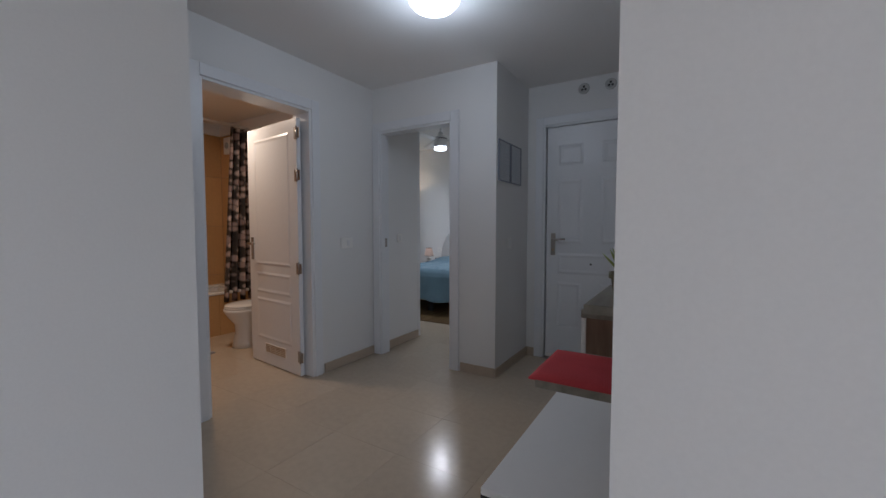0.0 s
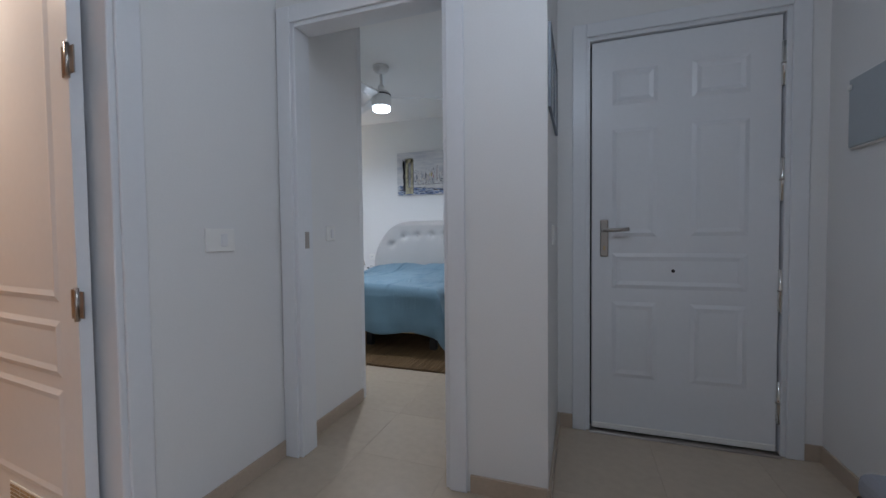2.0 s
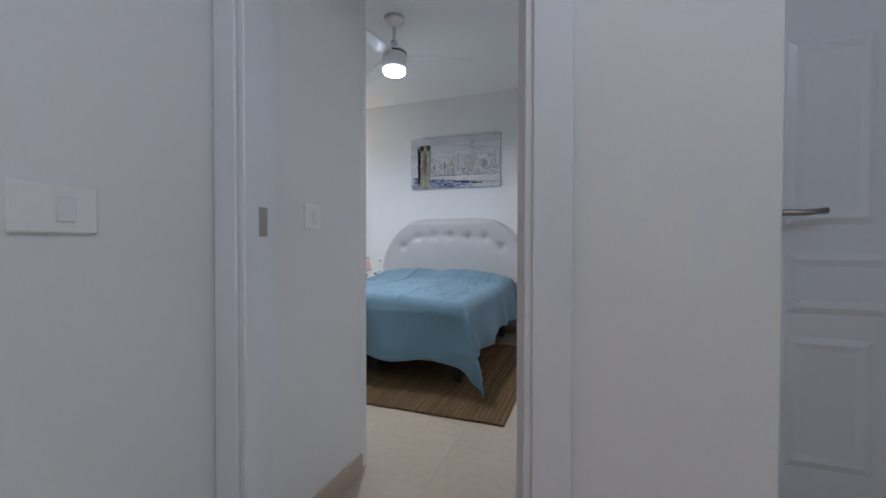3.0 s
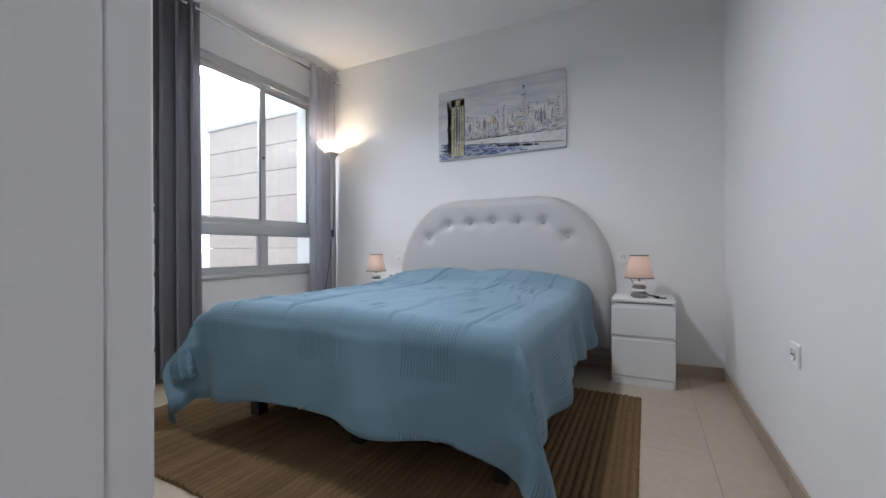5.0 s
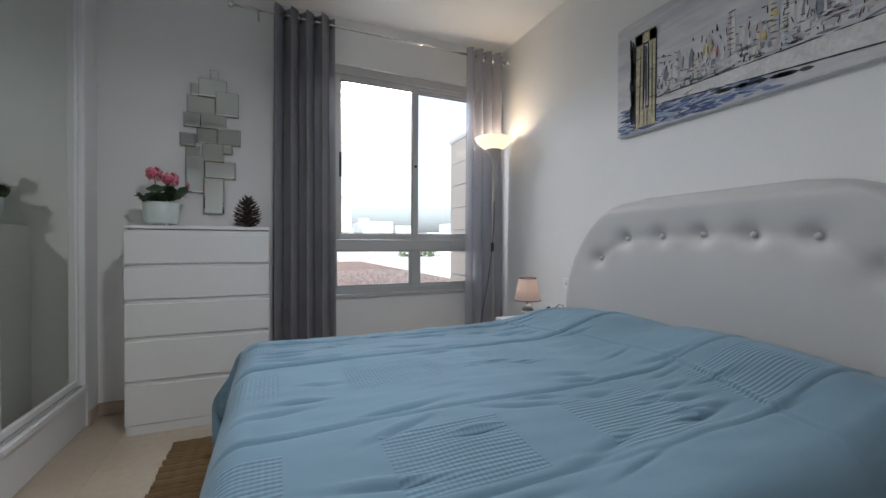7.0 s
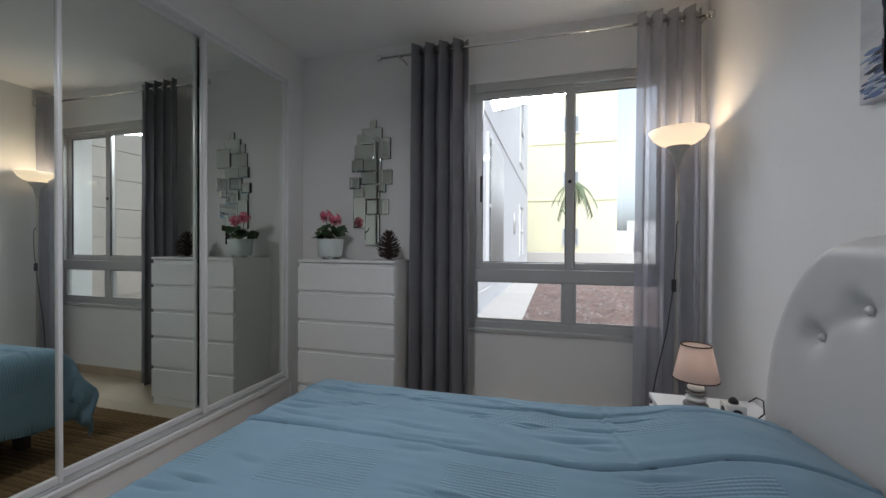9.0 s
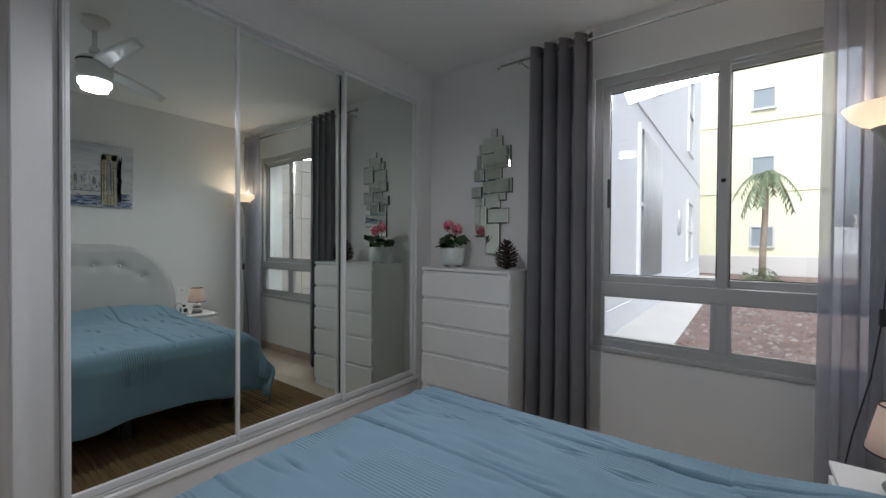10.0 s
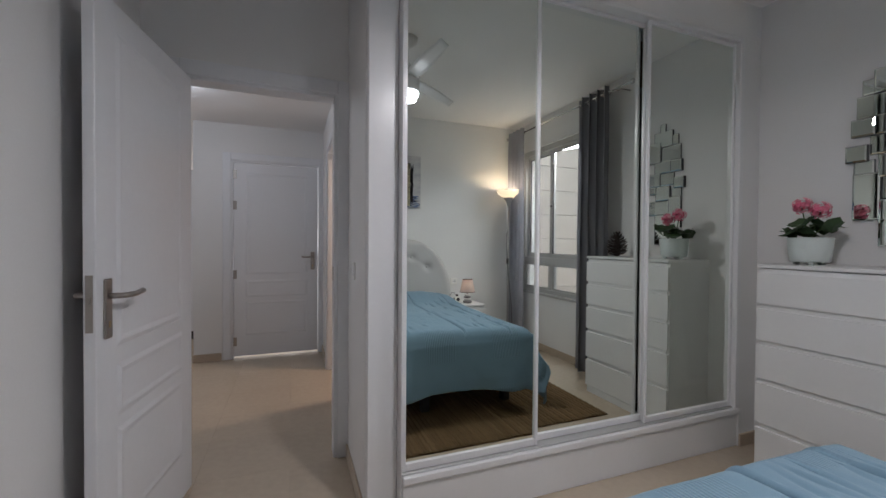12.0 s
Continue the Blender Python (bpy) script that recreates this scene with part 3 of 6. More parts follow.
wb = thing("white_building", pose(0, 0, 0), "white rendered apartment wing with a barred window", "building")
part("wall", bx(B(), (-20.5, -6, 0), (-5.1, 4.36, 7.5)), RENDERW, wb)
part("wall_base", bx(B(), (-20.52, 4.36, GZ), (-5.1, 4.38, GZ + 0.35), 0.01), RENDERW, wb)
part("string_course", bx(B(), (-20.52, 4.36, 3.55), (-5.1, 4.385, 3.62), 0.01), RENDERW, wb)
for x0, x1, z0, z1 in ((-11.2, -9.3, 0.75, 3.2), (-17.5, -16.2, 0.9, 2.6), (-17.5, -16.2, 4.2, 6.6), (-11.2, -9.3, 4.4, 6.6)):
    w = part("window", bx(B(), (x0, 4.30, z0), (x1, 4.363, z1)), DARKG, wb, "barred window" if x0 == -11.2 else "")
    fb = B()
    for a, b in (((x0 - 0.08, 4.36, z0 - 0.08), (x0, 4.41, z1 + 0.08)), ((x1, 4.36, z0 - 0.08), (x1 + 0.08, 4.41, z1 + 0.08)), ((x0, 4.36, z1), (x1, 4.41, z1 + 0.08)), ((x0, 4.36, z0 - 0.08), (x1, 4.41, z0)), ((x0, 4.37, (z0 + z1) / 2 - 0.03), (x1, 4.40, (z0 + z1) / 2 + 0.03))):
        bx(fb, a, b)
    part("window_surround", fb, RENDERW, w)
    if x0 == -11.2 and z0 < 2:
        for k in range(12):
            xx = x0 + 0.1 + k * (x1 - x0 - 0.2) / 11
            part("bar", tube(B(), [(xx, 4.44, z0), (xx, 4.44, z1)], 0.012, 6), ALU, w)
part("wall_light", lathe(B(), [(0, 0.35), (0.1, 0.3), (0.16, 0), (0.1, -0.3), (0, -0.35)], (-14.3, 4.38, 1.9), 12, (1, 0.4)), ALU, wb)

yb = thing("yellow_building", pose(0, 0, 0), "pale yellow rendered apartment block far beyond the garden", "building")
part("wall", bx(B(), (-36, -4, 0), (-24, 8.6, 13)), YELLOW, yb)
part("roof", bx(B(), (-36.2, -4.2, 13), (-23.8, 8.8, 13.3)), RENDERW, yb)
for z in (3.6, 6.6, 9.6):
    part("storey_band", bx(B(), (-24.0, -4, z), (-23.96, 8.6, z + 0.12), 0.01), YELLOW, yb)
for y in (0.6, 6.0):
    for z in (1.3, 4.3, 7.2, 10.2):
        w = part("window", bx(B(), (-24.05, y, z), (-23.97, y + 0.7, z + 0.8)), DARKG, yb)
        f = B()
        for a, b in (((-23.99, y - 0.08, z - 0.08), (-23.93, y, z + 0.88)), ((-23.99, y + 0.7, z - 0.08), (-23.93, y + 0.78, z + 0.88)), ((-23.99, y, z + 0.8), (-23.93, y + 0.7, z + 0.88)), ((-23.99, y, z - 0.08), (-23.9, y + 0.7, z))):
            bx(f, a, b)
        part("window_frame", f, ALU, w)
part("base_wall", bx(B(), (-23.2, 3.9, GZ), (-23.0, 11, GZ + 0.8), 0.02), PAVE, yb)

cw = thing("clad_wall", pose(0, 0, 0), "beige panel-clad boundary wall in the courtyard", "wall")
part("core", bx(B(), (-9.05, 7.92, 0), (-5.1, 8.4, 3.02)), PAVE, cw)
part("coping", bx(B(), (-9.12, 7.86, 3.02), (-5.09, 8.45, 3.1), 0.01), RENDERW, cw)
for r in range(7):
    for c in range(3):
        a, b = -9.08 + c * 1.33, -9.08 + (c + 1) * 1.33 - 0.008
        part("panel", bx(B(), (a, 7.885, 0.02 + r * 0.43), (min(b, -5.1), 7.92, 0.02 + r * 0.43 + 0.42), 0.004), CLAD, cw)

LEAF = island_varied("palm_leaf", [(0.10, 0.14, 0.07), (0.14, 0.18, 0.09), (0.18, 0.21, 0.12)], 0.6)
BARK = surface("palm_bark", (0.26, 0.21, 0.16), 0.95, amount=0.3, scale=6, fine=30, bump=0.6, depth=0.02)
palm = thing("palm_tree", pose(-18.2, 6.2, GZ), "slender palm tree in front of the yellow building", "tree")
part("trunk", tube(B(), [(0, 0, 0), (0.03, 0.02, 0.9), (0.02, 0.06, 2.0), (0, 0.08, 3.4)], 0.1, 10, 0.075), BARK, palm)
cr = B()
for k in range(16):
    a, up = k * 2.4, 0.9 - 0.11 * (k % 8)
    base, ln = Vector((0, 0.08, 3.4)), 0.55 + 0.15 * ((k * 7) % 3)
    prev = None
    for i in range(15):
        s = i / 14
        p = base + Vector((math.cos(a) * ln * s, math.sin(a) * ln * s, up * s * 1.0 - 1.35 * s * s))
        if prev is not None:
            side = Vector((-math.sin(a), math.cos(a), 0))
            for sgn in (-1, 1):
                tip = p + side * sgn * 0.30 * (1 - 0.6 * s) + Vector((0, 0, -0.16))
                q = [cr.verts.new(v) for v in (prev, p, tip)]
                cr.faces.new(q)
        prev = p
part("crown", cr, LEAF, palm)


def bush(m, size, label):
    t = thing("bush", m, label, "bush", "garden bushes")
    bm, rg = B(), random.Random(int(size * 100))
    for i in range(420):
        d = Vector((rg.gauss(0, 1), rg.gauss(0, 1), abs(rg.gauss(0, 0.8)))).normalized() * size * rg.uniform(0.5, 1.05)
        u = Vector((rg.gauss(0, 1), rg.gauss(0, 1), rg.gauss(0, 1))).normalized()
        w = u.orthogonal().normalized()
        bm.faces.new([bm.verts.new(d + p) for p in (u * 0.09 * size, w * 0.05 * size, -u * 0.09 * size, -w * 0.05 * size)])
    part("foliage", bm, LEAF, t)
    part("stem", tube(B(), [(0, 0, 0), (0.01, 0, size * 0.6)], 0.04 * size, 6, 0.02 * size), BARK, t)


# Made-up pale blocks, added so the dim band at the horizon turns bright.
far = B()
rf = random.Random(4)
for k in range(22):
    y = -30 + 7.5 * k
    bx(far, (-95 - 8 * rf.random(), y, 0), (-88, y + rf.uniform(5, 7.4), GZ + rf.uniform(3.2, 6.5)))
built("backdrop", far, RENDERW, "added pale blocks that brighten the horizon", "backdrop")
bush(pose(-17.6, 6.15, GZ), 0.55, "low spiky green bush at the palm's foot")
bush(pose(-31, 15.3, GZ), 1.3, "round green roadside bush in bright light")
bush(pose(-31, 13.2, GZ), 1.1, "round green roadside bush in bright light")
sg = thing("road_sign", pose(-27, 9.9, GZ), "grey triangular road sign on a post", "road sign")
part("post", tube(B(), [(0, 0, 0), (0, 0, 2.4)], 0.035, 8), ALU, sg)
part("sign_plate", rot_bx(B(), (-0.01, -0.35, -0.3), (0.01, 0.35, 0.3), pose(0.03, 0, 2.3), 0.004), ALU, sg)


# ---- bed ----
def bedspread_material():
    """Blue cotton with woven bands that cross in a loose plaid."""
    m, t, b = nodes_of("blue_woven_cotton")
    out, height, tc = mottled(t, (0.178, 0.285, 0.365), 0.12, 3.0, 500)
    sep = t.nodes.new("ShaderNodeSeparateXYZ")
    t.links.new(tc.outputs["UV"], sep.inputs[0])

    def math_node(op, a, b_):
        n = t.nodes.new("ShaderNodeMath")
        n.operation = op
        for i, v in enumerate((a, b_)):
            if isinstance(v, (int, float)):
                n.inputs[i].default_value = v
            else:
                t.links.new(v, n.inputs[i])
        return n.outputs[0]

    def band(src, period, share, shift):
        return math_node("LESS_THAN", math_node("FRACT", math_node("ADD", math_node("DIVIDE", src, period), shift), 0), share)
    bu, bv = band(sep.outputs[0], 0.50, 0.44, 0.30), band(sep.outputs[1], 0.47, 0.60, 0.3)
    ribs = math_node("SINE", math_node("MULTIPLY", sep.outputs[0], 2 * math.pi / 0.0125), 0)
    ribs2 = math_node("SINE", math_node("MULTIPLY", sep.outputs[1], 2 * math.pi / 0.0115), 0)
    patch = math_node("MULTIPLY", bu, bv)
    woven = math_node("MULTIPLY", patch, math_node("ADD", ribs, math_node("MULTIPLY", ribs2, 0.2)))
    shade = math_node("ADD", 1.0, math_node("MULTIPLY", woven, 0.13))
    mul = t.nodes.new("ShaderNodeVectorMath")
    mul.operation = "SCALE"
    t.links.new(out, mul.inputs[0])
    t.links.new(shade, mul.inputs["Scale"])
    t.links.new(mul.outputs[0], b.inputs["Base Color"])
    b.inputs["Roughness"].default_value = 0.85
    b.inputs["Sheen Weight"].default_value = 0.15
    b.inputs["Specular IOR Level"].default_value = 0.2
    add_bump(t, b, math_node("ADD", math_node("MULTIPLY", woven, 0.8), math_node("MULTIPLY", height, 0.4)), 0.6, 0.003)
    return m


SPREAD = bedspread_material()
LEATHER = surface("silver_grey_leatherette", (0.55, 0.54, 0.53), 0.44, amount=0.03, scale=2, fine=260, bump=0.12, depth=0.0008)
LEGM = surface("black_bed_leg", (0.025, 0.022, 0.022), 0.5, amount=0.1)
BASEF = surface("bed_base_fabric", (0.16, 0.12, 0.10), 0.9, amount=0.2, fine=300)
PINE = wood("pine_slat", (0.45, 0.30, 0.17), (0.62, 0.45, 0.28))
SHEET = cloth("white_patterned_sheet", (0.72, 0.72, 0.70), 0.1)
BX, BW, FOOT, TOP = -3.0, 0.742, 4.50, 0.585

bed = thing("double_bed", pose(BX, FOOT, 0), "double bed with a black-legged base and mattress", "bed")
part("base", bx(B(), (-BW, 0.03, 0.22), (BW, 1.79, 0.30), 0.01), BASEF, bed)
part("rail", bx(B(), (-BW + 0.02, 0.02, 0.19), (BW - 0.02, 0.05, 0.26), 0.004), PINE, bed, "bare pine rail")
part("mattress", bx(B(), (-BW, 0.02, 0.30), (BW, 1.79, 0.53), 0.06, 3), SHEET, bed)
for sx in (-1, 0, 1):
    for y in (0.2, 1.65):
        part("leg", bx(B(), (sx * (BW - 0.09) - 0.03, y - 0.03, 0.012), (sx * (BW - 0.09) + 0.03, y + 0.03, 0.22), 0.004), LEGM, bed, "square black leg")
for sx in (-0.4, 0.4):
    part("pillow", lathe(B(), [(0, -0.06), (0.15, -0.055), (0.26, -0.03), (0.31, 0), (0.26, 0.03), (0.15, 0.055), (0, 0.06)], (sx, 1.60, 0.56), 20, (1.1, 0.62)), SHEET, bed)

hb = thing("headboard", pose(BX + 0.02, HEAD_Y - 0.006, 0), "arched silver-grey leatherette headboard with deep buttons", "headboard")


def headboard_half(z):
    """Half width of the headboard at a height: straight sides, elliptic shoulders, flat top."""
    if z < 0.62:
        return 0.90
    s = min(1.0, (z - 0.62) / 0.645)
    return 0.34 + 0.56 * math.sqrt(max(0.0, 1 - s ** 2.0))


BUTTONS = [(-0.585, 0.945), (-0.40, 1.055), (-0.20, 1.065), (0.0, 1.07), (0.20, 1.065), (0.40, 1.055), (0.585, 0.945)]
hbm = B()
NU, NV = 72, 60


def head_face(u, v):
    z = 0.15 + (1.265 - 0.15) * v
    hw = headboard_half(z)
    x = (2 * u - 1) * hw
    edge = min(hw - abs(x), 1.265 - z, z - 0.1)
    puff = 0.105 * (1 - max(0, 1 - edge / 0.07) ** 2.2) if edge > 0 else 0.0
    for bxx, bz in BUTTONS:
        d = math.hypot(x - bxx, (z - bz))
        puff -= 0.035 * math.exp(-(d / 0.04) ** 2) + 0.01 * math.exp(-(d / 0.11) ** 2)
    for (p, q), (r, s) in zip(BUTTONS, BUTTONS[1:]):
        f = max(0, min(1, ((x - p) * (r - p) + (z - q) * (s - q)) / ((r - p) ** 2 + (s - q) ** 2)))
        d = math.hypot(x - p - f * (r - p), z - q - f * (s - q))
        puff -= 0.006 * math.exp(-(d / 0.02) ** 2)
    return (x, -max(puff, 0.002), z)


sheet(hbm, NU, NV, head_face)
part("cushion", hbm, LEATHER, hb)
back = B()
prof = [(headboard_half(0.15 + 1.115 * k / 30), 0.15 + 1.115 * k / 30) for k in range(31)]
ring = [(x, z) for x, z in prof] + [(-x, z) for x, z in reversed(prof)]
fa = [back.verts.new((x, -0.012, z)) for x, z in ring]
fb_ = [back.verts.new((x, 0.0, z)) for x, z in ring]
for k in range(len(ring)):
    back.faces.new((fa[k], fa[(k + 1) % len(ring)], fb_[(k + 1) % len(ring)], fb_[k]))
back.faces.new(fa)
back.faces.new(list(reversed(fb_)))
part("back_board", back, LEATHER, hb)
for sx in (-0.6, 0.6):
    part("leg", bx(B(), (sx - 0.03, -0.045, 0), (sx + 0.03, -0.012, 0.2), 0.003), LEGM, hb)
for bxx, bz in BUTTONS:
    part("button", lathe(B(), [(0, 0.012), (0.008, 0.010), (0.0125, 0.004), (0.013, 0), (0, -0.002)], n=14), LEATHER, hb).matrix_basis = pose(bxx, -0.066, bz, 90)


crs = random.Random(21)
DIMPLES = [(crs.uniform(-0.68, 0.68), crs.uniform(0.1, 1.4), crs.gauss(0.0, 0.12), crs.uniform(0.035, 0.10), crs.uniform(0.008, 0.015), crs.uniform(0.006, 0.012)) for k in range(64)]
SEAMS = [(-0.60, 0.009), (-0.24, 0.013), (0.27, 0.008), (0.58, 0.006)]


def spread_relief(u, v):
    """Long straight creases from foot to head, short dimples along them, a fold before the pillows."""
    z = 0.0
    for at, h in SEAMS:
        d = u - at - 0.006 * math.sin(3.1 * v + 9 * at) - 0.003 * math.sin(17 * v)
        if abs(d) < 0.08:
            live = 0.45 + 0.55 * math.sin(2.6 * v + 7 * at) ** 2
            z += live * h * (math.exp(-(d / 0.006) ** 2) - 0.9 * math.exp(-((d - 0.012) / 0.007) ** 2))
    for cu, cv, lean, half, wide, deep in DIMPLES:
        a, b = v - cv, u - cu - lean * (v - cv)
        if abs(a) < 2.2 * half and abs(b) < 4 * wide:
            z += deep * math.exp(-(a / half) ** 2) * (0.8 * math.exp(-((b + wide) / wide) ** 2) - math.exp(-(b / wide) ** 2))
    d = v - 1.30 - 0.05 * math.sin(4 * u + 1)
    if abs(d) < 0.06:
        z += 0.004 * (math.exp(-(d / 0.008) ** 2) - 0.8 * math.exp(-((d + 0.016) / 0.009) ** 2)) * (0.4 + 0.6 * math.sin(3 * u + 0.5) ** 2)
    return z


def spread_point(u, v):
    """The bedspread over the bed: u across (metres from the middle line), v along from the foot edge."""
    half, drop_r = BW + 0.035, 0.075
    n1 = noise.noise(Vector((u * 2.3, v * 2.1, 0.3)))
    n2 = noise.noise(Vector((u * 6.0, v * 5.0, 4.0)))
    n3 = noise.noise(Vector((u * 17.0 + 3, v * 9.0, 1.0)))

    def roll(d):
        """How far out and down a cloth goes that runs d past an edge with a rounded corner."""
        a = d / drop_r
        if d <= 0:
            return d, 0.0
        if a < math.pi / 2:
            return drop_r * math.sin(a), drop_r * (1 - math.cos(a))
        return drop_r, drop_r + (d - drop_r * math.pi / 2)
    ou, du = roll(abs(u) - (half - drop_r))
    ov, dv = roll(drop_r - v - 0.0)
    x = math.copysign(half - drop_r + ou, u)
    y = drop_r - ov
    down = max(du, dv) if min(du, dv) <= 0.001 else math.hypot(du, dv) * 0.5 + max(du, dv) * 0.5
    corner = min(max(du, 0), max(dv, 0))
    z = TOP - down
    if down < 0.04:
        fall = 1 - down / 0.04
        crown = 0.03 * (1 - (u / half) ** 2) if abs(u) < half else 0
        pil = math.exp(-((v - 1.58) / 0.24) ** 2) * (1 - min(1, abs(u) / 0.86) ** 4)
        z += fall * (crown + 0.085 * pil * (1 - 0.25 * math.exp(-(u / 0.08) ** 2)) + 0.008 * n1 + 0.004 * n2)
        n4 = noise.noise(Vector((u * 30.0, v * 5.0, 6.0)))
        z += fall * (spread_relief(u, v) + 0.0025 * n3 + 0.0022 * n4 * max(0.0, n1 + 0.25))
    hang = min(1.0, max(0, down - 0.05) / 0.25)
    if du > 0.03:
        wave = math.sin(v * 13 + 1.5 * n1 * 3) * 0.022 + 0.02 * n1
        x += math.copysign(hang * (wave + 0.02 + 0.05 * hang * max(0, n1)), u)
    if dv > 0.03:
        wave = math.sin(u * 10.5 + 2.2 * n1) * 0.020 + 0.02 * n2
        y -= hang * (wave + 0.025)
    if corner > 0.03:
        k = min(1, corner / 0.2)
        x += math.copysign(0.07 * k, u)
        y -= 0.07 * k
    return Vector((x, y, max(z, 0.03 + 0.012 * abs(n3))))


sp = B()
U, V = 400, 360
uv = sp.loops.layers.uv.new("UVMap")
su, fl, hd = BW + 0.035 + 0.30, -0.35, 1.80
grid = []
for i in range(U + 1):
    row = []
    for j in range(V + 1):
        u = -su + 2 * su * i / U
        low = fl - 0.13 * max(0, (u - 0.55) / 0.5) ** 1.5 - 0.06 * max(0, (-u - 0.7) / 0.4)
        v = low + (hd - low) * j / V
        hem = 0.05 * noise.noise(Vector((u * 1.7, v * 1.3, 9.0)))
        uu = u * (1 + 0.0) + math.copysign(hem, u) * max(0, (abs(u) - 0.8) / 0.3)
        row.append((sp.verts.new(spread_point(uu, v + (hem * 1.2 + 0.05 * (u / su) if j == 0 else 0))), (u, v)))
    grid.append(row)
for i in range(U):
    for j in range(V):
        q = [grid[i][j], grid[i + 1][j], grid[i + 1][j + 1], grid[i][j + 1]]
        f = sp.faces.new([a[0] for a in q])
        f.smooth = True
        for lp, a in zip(f.loops, q):
            lp[uv].uv = a[1]
bs = part("bedspread", sp, SPREAD)
bs.matrix_basis = pose(BX, FOOT - 0.01, 0)
tagged(bs, "rumpled blue woven cotton bedspread draped over the bed", "bedspread")
so = bs.modifiers.new("thickness", "SOLIDIFY")
so.thickness, so.offset = 0.006, 1.0

# ---- rug ----
JUTE = object_varied("braided_jute", (0.17, 0.11, 0.056), 0.14, 0.95, 9.0, 0.8, 0.004, 0.1)
rug = thing("jute_rug", pose(-3.065, 4.985, 0), "brown braided jute rug under the bed", "rug")
RW, RL, NB = 1.155, 0.835, 76
part("backing", bx(B(), (-RW, -RL, 0.001), (RW, RL, 0.006)), JUTE, rug)
bw = 2 * RW / NB
braid_bm = B()
M = 84
rings = []
for i in range(M + 1):
    y = -RL + 2 * RL * i / M
    wob = 0.0022 * math.sin(i * 2.2)
    rings.append([braid_bm.verts.new((wob + p, y, q)) for p, q in ((-bw * 0.5, 0.003), (-bw * 0.36, 0.011 + 0.002 * math.sin(i * 1.9)), (0, 0.0145 + 0.002 * math.sin(i * 1.9 + 1)), (bw * 0.36, 0.011 + 0.002 * math.sin(i * 1.9 + 2)), (bw * 0.5, 0.003))])
for a, b in zip(rings, rings[1:]):
    for k in range(4):
        braid_bm.faces.new((a[k], a[k + 1], b[k + 1], b[k])).smooth = True
br = part("braid", braid_bm, JUTE, rug)
br.matrix_basis = pose(-RW + bw / 2, 0, 0)
for k in range(1, NB):
    o = new("braid", br.data)
    o.parent = rug
    o.matrix_basis = pose(-RW + bw * (k + 0.5), rng.uniform(-0.006, 0.006), 0)


# ---- drawers ----
def drawer_unit(name, m, w, d, h, heights, label, category, plinth=0.05, group=""):
    """A white melamine unit of drawers; its front faces -y, its origin is the middle of its foot."""
    c = thing(name, m, label, category, group)
    t = 0.016
    part("side_panel", bx(B(), (-w / 2, -d / 2 + 0.018, 0), (-w / 2 + t, d / 2, h - 0.018), 0.001), MELA, c)
    part("side_panel", bx(B(), (w / 2 - t, -d / 2 + 0.018, 0), (w / 2, d / 2, h - 0.018), 0.001), MELA, c)
    part("back_panel", bx(B(), (-w / 2 + t, d / 2 - 0.006, 0.0), (w / 2 - t, d / 2, h - 0.018)), MELA, c)
    part("top", bx(B(), (-w / 2, -d / 2, h - 0.018), (w / 2, d / 2, h), 0.0015), MELA, c)
    part("plinth", bx(B(), (-w / 2 + t, -d / 2 + 0.004, 0), (w / 2 - t, -d / 2 + 0.02, plinth), 0.001), MELA, c)
    z = plinth + 0.004
    for k, hh in enumerate(heights):
        f = part("drawer", bx(B(), (-w / 2 + 0.001, -d / 2, z), (w / 2 - 0.001, -d / 2 + 0.016, z + hh - 0.026), 0.0015), MELA, c)
        part("finger_pull", bx(B(), (-w / 2 + t + 0.001, -d / 2 + 0.012, z + hh - 0.026), (w / 2 - t - 0.001, -d / 2 + 0.03, z + hh), 0.001), MELA, f)
        z += hh
    return c


CH = [0.235, 0.235, 0.2, 0.19, 0.184]
drawer_unit("chest_of_drawers", pose(-4.592, 4.245, 0, 0, 0, 90), 0.70, 0.384, 1.12, CH, "tall white five-drawer chest against the window wall", "chest of drawers")
NS = [0.255, 0.20]
drawer_unit("nightstand", pose(-1.905, 6.236, 0), 0.355, 0.372, 0.535, NS, "white two-drawer nightstand with a lamp on it", "nightstand", group="nightstands")
drawer_unit("nightstand", pose(-3.965, 6.205, 0), 0.355, 0.42, 0.535, NS, "white two-drawer nightstand with lamp and socket adapter", "nightstand", group="nightstands")

# ---- bedroom: curtains, lamps, ornaments ----
CURT = cloth("grey_curtain", (0.36, 0.355, 0.375), 0.45, 0.0, 700)
SHEER = cloth("thin_grey_curtain", (0.58, 0.58, 0.63), 0.6, 0.5, 700)
rod = thing("curtain_rod", pose(-4.645, 0, 2.52), "thin steel curtain rod with end caps", "curtain rod")
part("rod", tube(B(), [(0, 4.385, 0), (0, 6.395, 0)], 0.009, 10), CHROME, rod)
for y in (4.375, 6.40):
    part("end_cap", lathe(B(), [(0, -0.02), (0.016, -0.016), (0.018, 0), (0.016, 0.016), (0, 0.02)], (0, y, 0), 12), CHROME, rod)
for y in (4.53, 6.375):
    part("bracket", tube(B(), [(-0.139, y, 0.0), (-0.02, y, 0.0), (-0.01, y, -0.016), (0.008, y, -0.016), (0.01, y, -0.004)], 0.006, 8), CHROME, rod)


